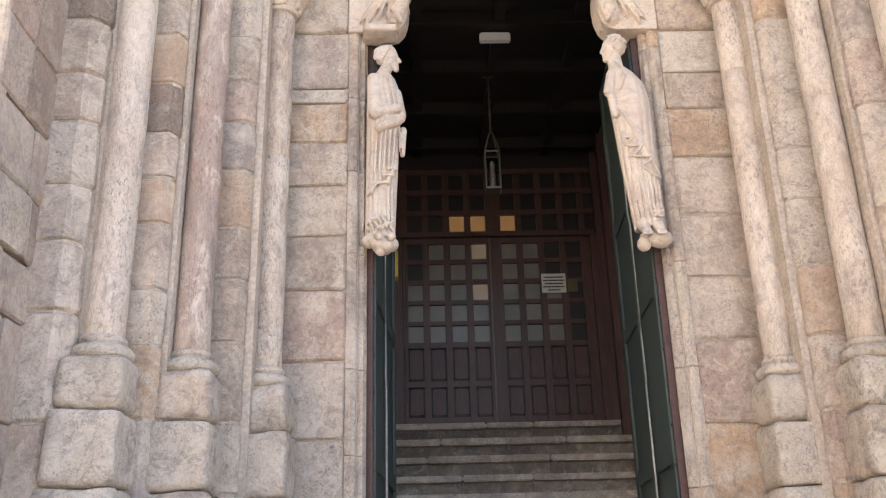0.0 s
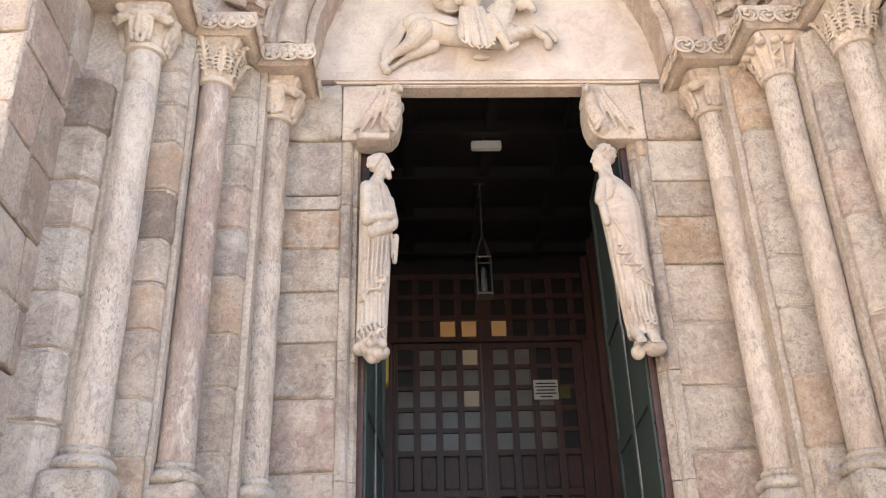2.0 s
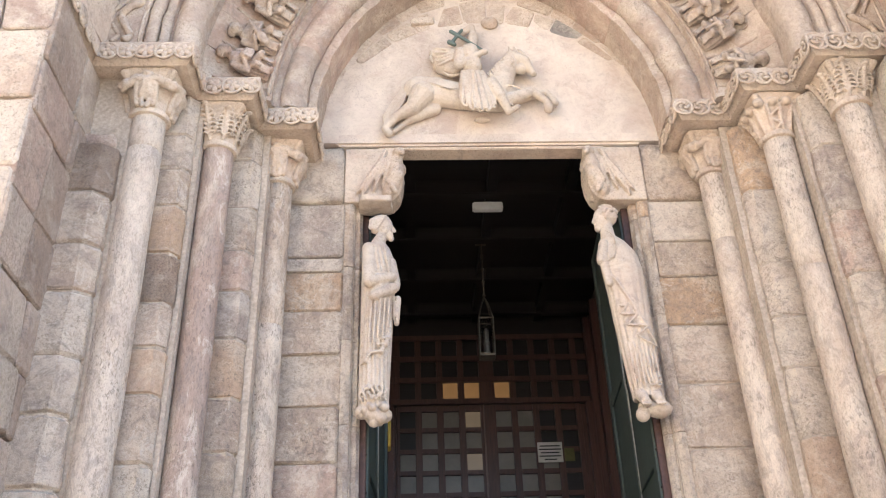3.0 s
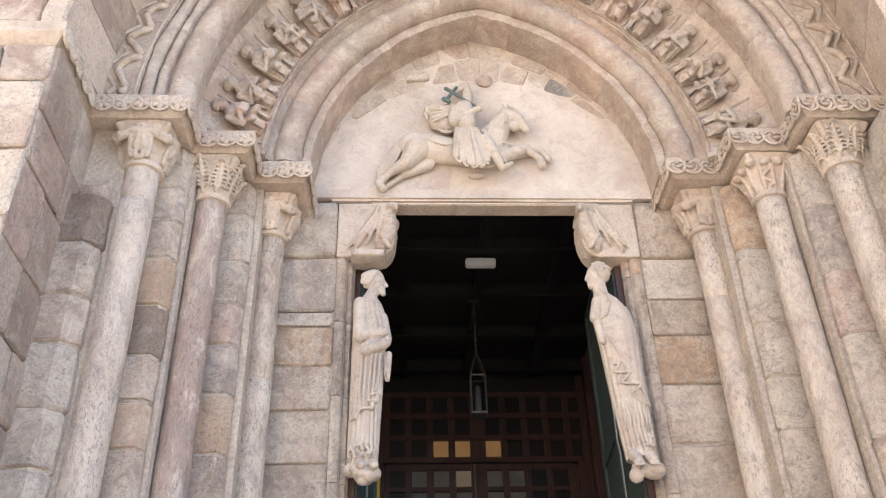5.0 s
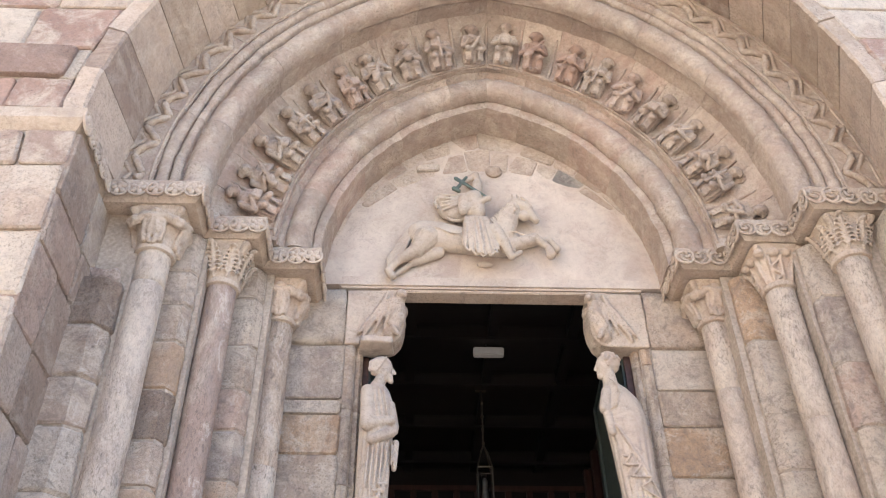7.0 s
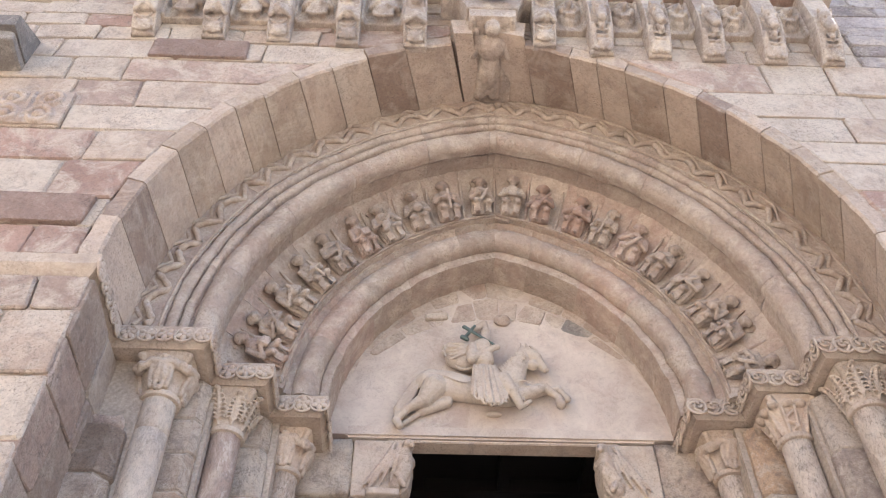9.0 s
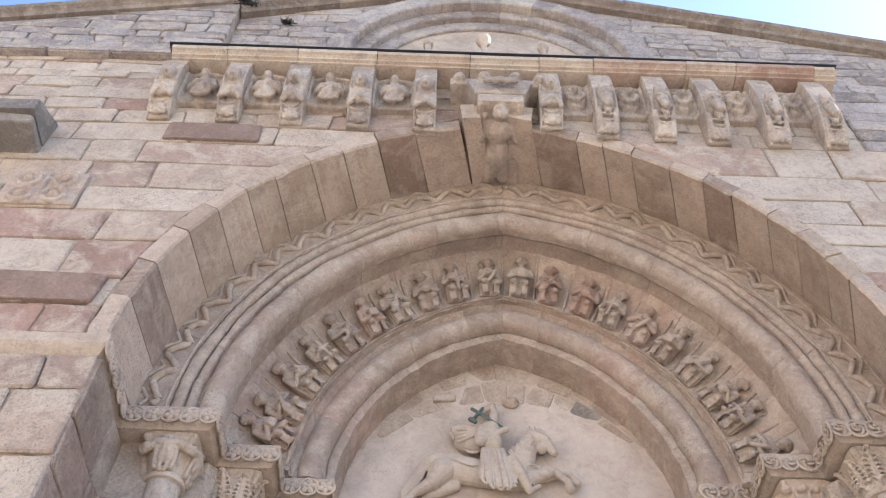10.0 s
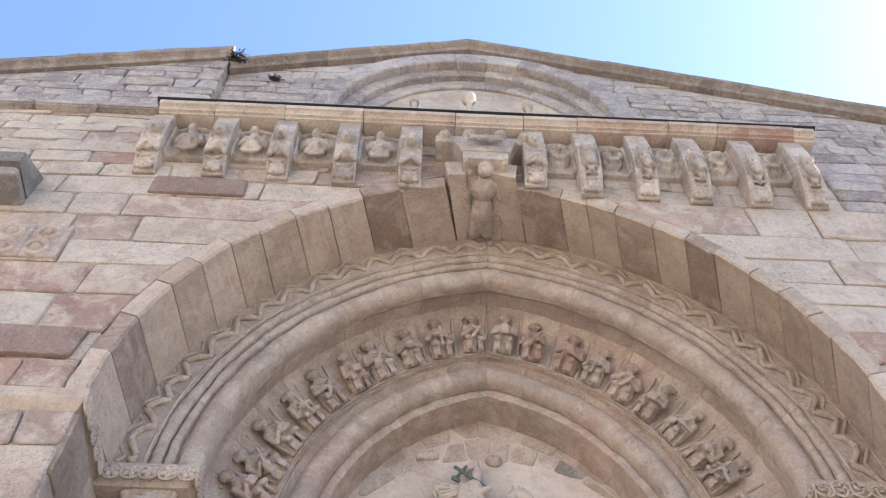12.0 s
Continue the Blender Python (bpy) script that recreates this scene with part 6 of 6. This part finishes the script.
M_YELLOW = plain_material("yellow_plastic", (0.50, 0.33, 0.03), 0.5, 0, 0.1)
sign = box_part("yellow_box", (-0.949, -0.815, 7.48, 7.62, 4.16, 4.42), M_YELLOW, None, "", 0.01)
tagged(sign, "small yellow box fixed on the porch wall", "box")

# lamps
M_BRASS = plain_material("tarnished_brass", (0.13, 0.11, 0.085), 0.4, 0.7, 0.3, 40)
lan = thing("lantern", "hanging black iron lantern with clear glass sides", "lantern")
lx, ly = 0.055, 7.55
bm = bmesh.new()
tube(bm, [(lx, ly, 6.2), (lx, ly, 5.60)], 0.008, 6)
for k in range(4):
    blob(bm, (lx, ly, 5.62 + 0.14 * k), (0.016, 0.016, 0.022))
part("rod", bm, M_BRASS, lan)
bm = bmesh.new()
box(bm, lx - 0.05, lx + 0.05, ly - 0.05, ly + 0.05, 6.19, 6.205)
part("ceiling_plate", bm, M_BRASS, lan)
bm = bmesh.new()
lw = 0.066
for sx in (-1, 1):
    for sy in (-1, 1):
        tube(bm, [(lx + sx * lw, ly + sy * lw, 5.0), (lx + sx * lw, ly + sy * lw, 5.36)], 0.007, 6)
        tube(bm, [(lx + sx * lw, ly + sy * lw, 5.36), (lx + sx * 0.03, ly + sy * 0.03, 5.52), (lx, ly, 5.60)], 0.007, 6)
for z in (5.0, 5.36):
    for s in (-1, 1):
        tube(bm, [(lx - lw, ly + s * lw, z), (lx + lw, ly + s * lw, z)], 0.008, 6)
        tube(bm, [(lx + s * lw, ly - lw, z), (lx + s * lw, ly + lw, z)], 0.008, 6)
box(bm, lx - lw, lx + lw, ly - lw, ly + lw, 4.985, 4.995)
cage = part("cage", bm, M_BRASS, lan)
lathe("lamp_tube", [(0.012, 4.996), (0.03, 5.0), (0.028, 5.14), (0.024, 5.16), (0.026, 5.25), (0.01, 5.28)], (lx, ly), M_STEEL, lan, 14, 0, "pale lamp tube")
glass = bpy.data.materials.new("clear_glass")
glass.use_nodes = True
gb = glass.node_tree.nodes["Principled BSDF"]
gb.inputs["Transmission Weight"].default_value, gb.inputs["Roughness"].default_value, gb.inputs["IOR"].default_value = 1.0, 0.03, 1.45
for s in (-1, 1):
    for dims in ((lx - lw + 0.008, lx + lw - 0.008, ly + s * lw - 0.0015, ly + s * lw + 0.0015, 5.008, 5.352), (lx + s * lw - 0.0015, lx + s * lw + 0.0015, ly - lw + 0.008, ly + lw - 0.008, 5.008, 5.352)):
        g = box_part("pane", dims, glass, cage, "", 0)
        g.visible_shadow = False
lum = thing("ceiling_light", "white rectangular emergency light on the ceiling beam", "light fixture")
box_part("housing", (-0.065, 0.205, 6.80, 6.87, 6.10, 6.18), plain_material("white_plastic", (0.7, 0.7, 0.68), 0.5, 0, 0.03), lum, "", 0.01)
box_part("arm", (0.04, 0.10, 6.82, 6.86, 6.181, 6.20), M_IRON, lum, "", 0.002)

# ---- small things on the facade ----
# carved shield panel let into the wall
bm = bmesh.new()
box(bm, -0.29, 0.29, -0.012, 0.08, -0.22, 0.22)
for x, z in ((-0.14, 0.10), (0.14, 0.10), (0.12, -0.11), (-0.13, -0.11)):
    tube(bm, [(x + 0.085 * math.cos(a * 0.52), -0.016, z + 0.085 * math.sin(a * 0.52)) for a in range(13)], 0.026, 8)
    blob(bm, (x, -0.018, z), (0.042, 0.035, 0.042))
limb(bm, (0, -0.012, -0.19), (0, -0.012, 0.19), 0.02, 0.02, 8)
crest = sculpt("crest_panel", bm, 0.009, M_ARCH, None, "", 1, 0.008)
crest.location = (-3.60, FRONT - 0.022, 7.46)
tagged(crest, "worn square relief panel with ring shapes in the wall", "relief")

M_LEAF = plain_material("dry_wall_plant", (0.028, 0.025, 0.016), 0.8, 0, 0.4, 30)


def wall_plant(x, y, z, size, label):
    rng = random.Random(int(abs(x) * 100))
    p = thing("wall_plant", label, "plant", "wall plants")
    bm = bmesh.new()
    lv = bmesh.new()
    for i in range(22):
        a, e_ = rng.uniform(0, 6.28), rng.uniform(-0.5, 1.3)
        d = Vector((math.cos(a) * math.cos(e_), -abs(math.sin(a)) * math.cos(e_) * 0.7, math.sin(e_))) * size * rng.uniform(0.5, 1.0)
        o = Vector((x, y, z))
        tube(bm, [o, o + d * 0.6, o + d + Vector((0, 0, -0.1 * size))], 0.005, 4)
        for k in range(16):
            c = o + d * rng.uniform(0.25, 1.05) + Vector([rng.uniform(-1, 1) * size * 0.16 for _ in range(3)])
            u, v = [Vector([rng.uniform(-1, 1) for _ in range(3)]).normalized() * size * rng.uniform(0.06, 0.12) for _ in range(2)]
            vs = [lv.verts.new(c + q) for q in (-u, -v * 0.5, u, v * 0.5)]
            lv.faces.new(vs)
    part("stems", bm, M_LEAF, p)
    part("leaves", lv, M_LEAF, p)


wall_plant(-2.84, 3.93, 11.80, 0.21, "dark dry plant growing from the gable's shoulder")
wall_plant(-2.40, 4.12, 11.72, 0.12, "small dark plant growing from a gable joint")

# ---- gable coping, shoulder and string course ----
COPE_Y = 4.0


def coping(parent, xa, za, xb, zb, y0, y1, thick, lo=0.45, hi=0.95):
    ln = math.hypot(xb - xa, zb - za)
    t = 0.0
    while t < ln - 0.05:
        t2 = t + random.uniform(lo, hi)
        if ln - t2 < lo * 0.6:
            t2 = ln
        verts = []
        for s in (t + 0.0008, t2 - 0.0008):
            x, z = xa + (xb - xa) * s / ln, za + (zb - za) * s / ln
            d = random.uniform(-0.008, 0.008)
            for y, dz in ((y0 + 0.012, 0.0), (y0 + d, -0.02), (y0 + d, -thick * 0.55), (y0 + 0.05, -thick * 0.72), (y0 + 0.07, -thick), (y1, -thick), (y1, 0.0)):
                verts.append((x, y, z + dz))
        n = 7
        faces = [tuple(range(n)), tuple(range(n, 2 * n))[::-1]] + [(i, n + i, n + (i + 1) % n, (i + 1) % n) for i in range(n)]
        bm = bmesh.new()
        vs = [bm.verts.new(v) for v in verts]
        for f in faces:
            bm.faces.new([vs[i] for i in f])
        part("coping_stone", bm, M_COPING, parent)
        t = t2


cop = thing("gable_coping", "moulded granite coping along the gable slopes", "coping", "", "structure")
coping(cop, AX, 13.17, 7.5, 13.17 - 0.348 * 7.6, COPE_Y, 4.7, 0.20)
coping(cop, AX, 13.17, -2.97, 13.17 - 0.375 * 2.87, COPE_Y, 4.7, 0.20)
sh = thing("gable_shoulder", "raised granite shoulder of the gable with its own coping", "wall", "", "structure")
coping(sh, -2.96, 12.30, -7.6, 12.30 - 0.31 * 4.64, COPE_Y - 0.08, 4.7, 0.22)
raw("masonry_core", [(x, y, z) for y in (4.07, 4.6) for x, z in ((-8, 9.5), (-2.99, 9.5), (-2.99, 12.06), (-8, 12.06 - 0.31 * 5.01))], [(0, 1, 2, 3), (7, 6, 5, 4), (0, 4, 5, 1), (1, 5, 6, 2), (2, 6, 7, 3), (3, 7, 4, 0)], M_MORTAR, sh)
ashlar(sh, M_UPPER, front_of(4.04), -6.4, -2.985, 10.4, 12.06, (0.16, 0.26), (0.25, 0.6), 0.006, 0.05, left=lambda v: max(-6.4, -2.99 - 0) if v > 12.06 else min(-3.2, max(-6.4, -2.99 - (12.06 - v) / 0.31)))
string = thing("string_course", "thin granite string course across the wall", "string course", "", "structure")
xs = [-6.4]
while xs[-1] < -3.7:
    xs.append(xs[-1] + random.uniform(0.5, 0.9))
xs[-1] = -3.12
for a, b in zip(xs, xs[1:]):
    box_part("course_block", (a + 0.003, b - 0.003, FRONT - 0.09, FRONT + 0.45, 9.86, 9.95), M_UPPER, string, "", 0.015)

# arch of the upper window, half hidden by the cornice
win = thing("upper_arch", "round-arched granite window surround in the gable wall", "arch", "", "structure")
wx, wz = -0.10, 10.55
for r0, r1, y in ((1.72, 1.48, UP - 0.26), (1.478, 1.32, UP - 0.15), (1.318, 1.14, UP - 0.07)):
    cnt = 13
    for i in range(cnt):
        a0, a1 = math.pi * i / cnt + 0.0016, math.pi * (i + 1) / cnt - 0.0016
        verts = []
        for k in range(4):
            a = a0 + (a1 - a0) * k / 3
            for r, yy in ((r0, y), (r1 + 0.015, y), (r1, y + 0.015), (r1, y + 0.3), (r0, y + 0.3)):
                verts.append((wx + r * math.cos(a), yy, wz + r * math.sin(a)))
        faces = [(0, 1, 2, 3, 4), (19, 18, 17, 16, 15)] + [(5 * k + q, 5 * k + (q + 1) % 5, 5 * k + 5 + (q + 1) % 5, 5 * k + 5 + q) for k in range(3) for q in range(5)]
        bm = bmesh.new()
        vs = [bm.verts.new(v) for v in verts]
        for f in faces:
            bm.faces.new([vs[q] for q in f])
        part("voussoir", bm, M_UPPER, win)
n = 24
raw("recess_wall", [(wx, UP - 0.03, wz)] + [(wx + 1.15 * math.cos(math.pi * i / n), UP - 0.03, wz + 1.15 * math.sin(math.pi * i / n)) for i in range(n + 1)], [(0, i + 1, i + 2) for i in range(n)], M_CARVED, win)

# ---- stones of the walls ----
# buttress beside the portal
but = thing("wall_offset", "projecting granite offset course with a sloped weathered top", "offset", "", "structure")
ashlar(but, M_SLATE, front_of(3.50), -5.6, -3.84, 7.99, 8.12, (0.12, 0.14), (0.4, 0.7), 0.005, 0.3)
for a, b in ((-5.6, -5.0), (-5.0, -4.45), (-4.45, -3.84)):
    raw("cap_stone", [(x, y, z) for x in (a + 0.004, b - 0.004) for y, z in ((3.45, 8.12), (3.79, 8.12), (3.79, 8.48), (3.44, 8.26))], [(0, 1, 2, 3), (7, 6, 5, 4), (0, 4, 5, 1), (1, 5, 6, 2), (2, 6, 7, 3), (3, 7, 4, 0)], M_SLATE, but)

# facade, left of the arch: below and above the impost
ashlar(facade, M_WALL, front_of(FRONT), -3.86, -2.62, 3.2, 5.64, (0.30, 0.5), (0.3, 0.62), 0.005, 0.1)
ashlar(facade, M_WALL, front_of(FRONT), -5.6, 0, ABTOP + 0.004, 8.58, (0.26, 0.36), (0.40, 1.0), 0.005, 0.1, courses=(6.12, 6.42, 6.84, 7.22, 7.55, 7.93, 8.27, 8.575), right=lambda v: hood_x(v, -1) - 0.004)
ashlar(facade, M_WALL, front_of(FRONT), 0, 4.6, ABTOP + 0.004, 8.50, (0.26, 0.36), (0.45, 1.0), 0.005, 0.1, left=lambda v: hood_x(v, 1) + 0.004)
ashlar(facade, M_UPPER, front_of(FRONT), 3.08, 5.4, 8.504, 10.2, (0.16, 0.25), (0.25, 0.6), 0.005, 0.1)
ashlar(facade, M_WALL, front_of(FRONT), -5.6, -0.26, 8.584, CORN, (0.20, 0.26), (0.4, 0.8), 0.005, 0.05, right=lambda v: min(-0.27, hood_x(v, -1) - 0.004))
ashlar(facade, M_WALL, front_of(FRONT), 0.10, 3.08, 8.504, CORN, (0.20, 0.26), (0.4, 0.8), 0.005, 0.05, left=lambda v: max(0.11, hood_x(v, 1) + 0.004))
ashlar(facade, M_WALL, front_of(FRONT), -5.6, -3.14, CORN + 0.004, 9.855, (0.13, 0.2), (0.3, 0.65), 0.005, 0.1)
slab_stone("stone", [(-2.92, 8.285), (-2.12, 8.285), (-2.13, 8.565), (-2.92, 8.565)], 0.05, M_RED, facade, front_of(FRONT), 0.040, 0.012)
slab_stone("stone", [(-3.55, 6.13), (-2.83, 6.13), (-2.79, 6.41), (-3.55, 6.41)], 0.05, M_RED, facade, front_of(FRONT), 0.040, 0.012)
# gable wall
top_at = lambda v: (13.0 - v) / SL
ashlar(upper, M_UPPER, front_of(UP), -3.0, 5.6, 10.7, 12.9, (0.14, 0.22), (0.22, 0.6), 0.006, 0.05, left=lambda v: max(-2.98, AX - top_at(v)), right=lambda v: min(5.6, AX + top_at(v)))
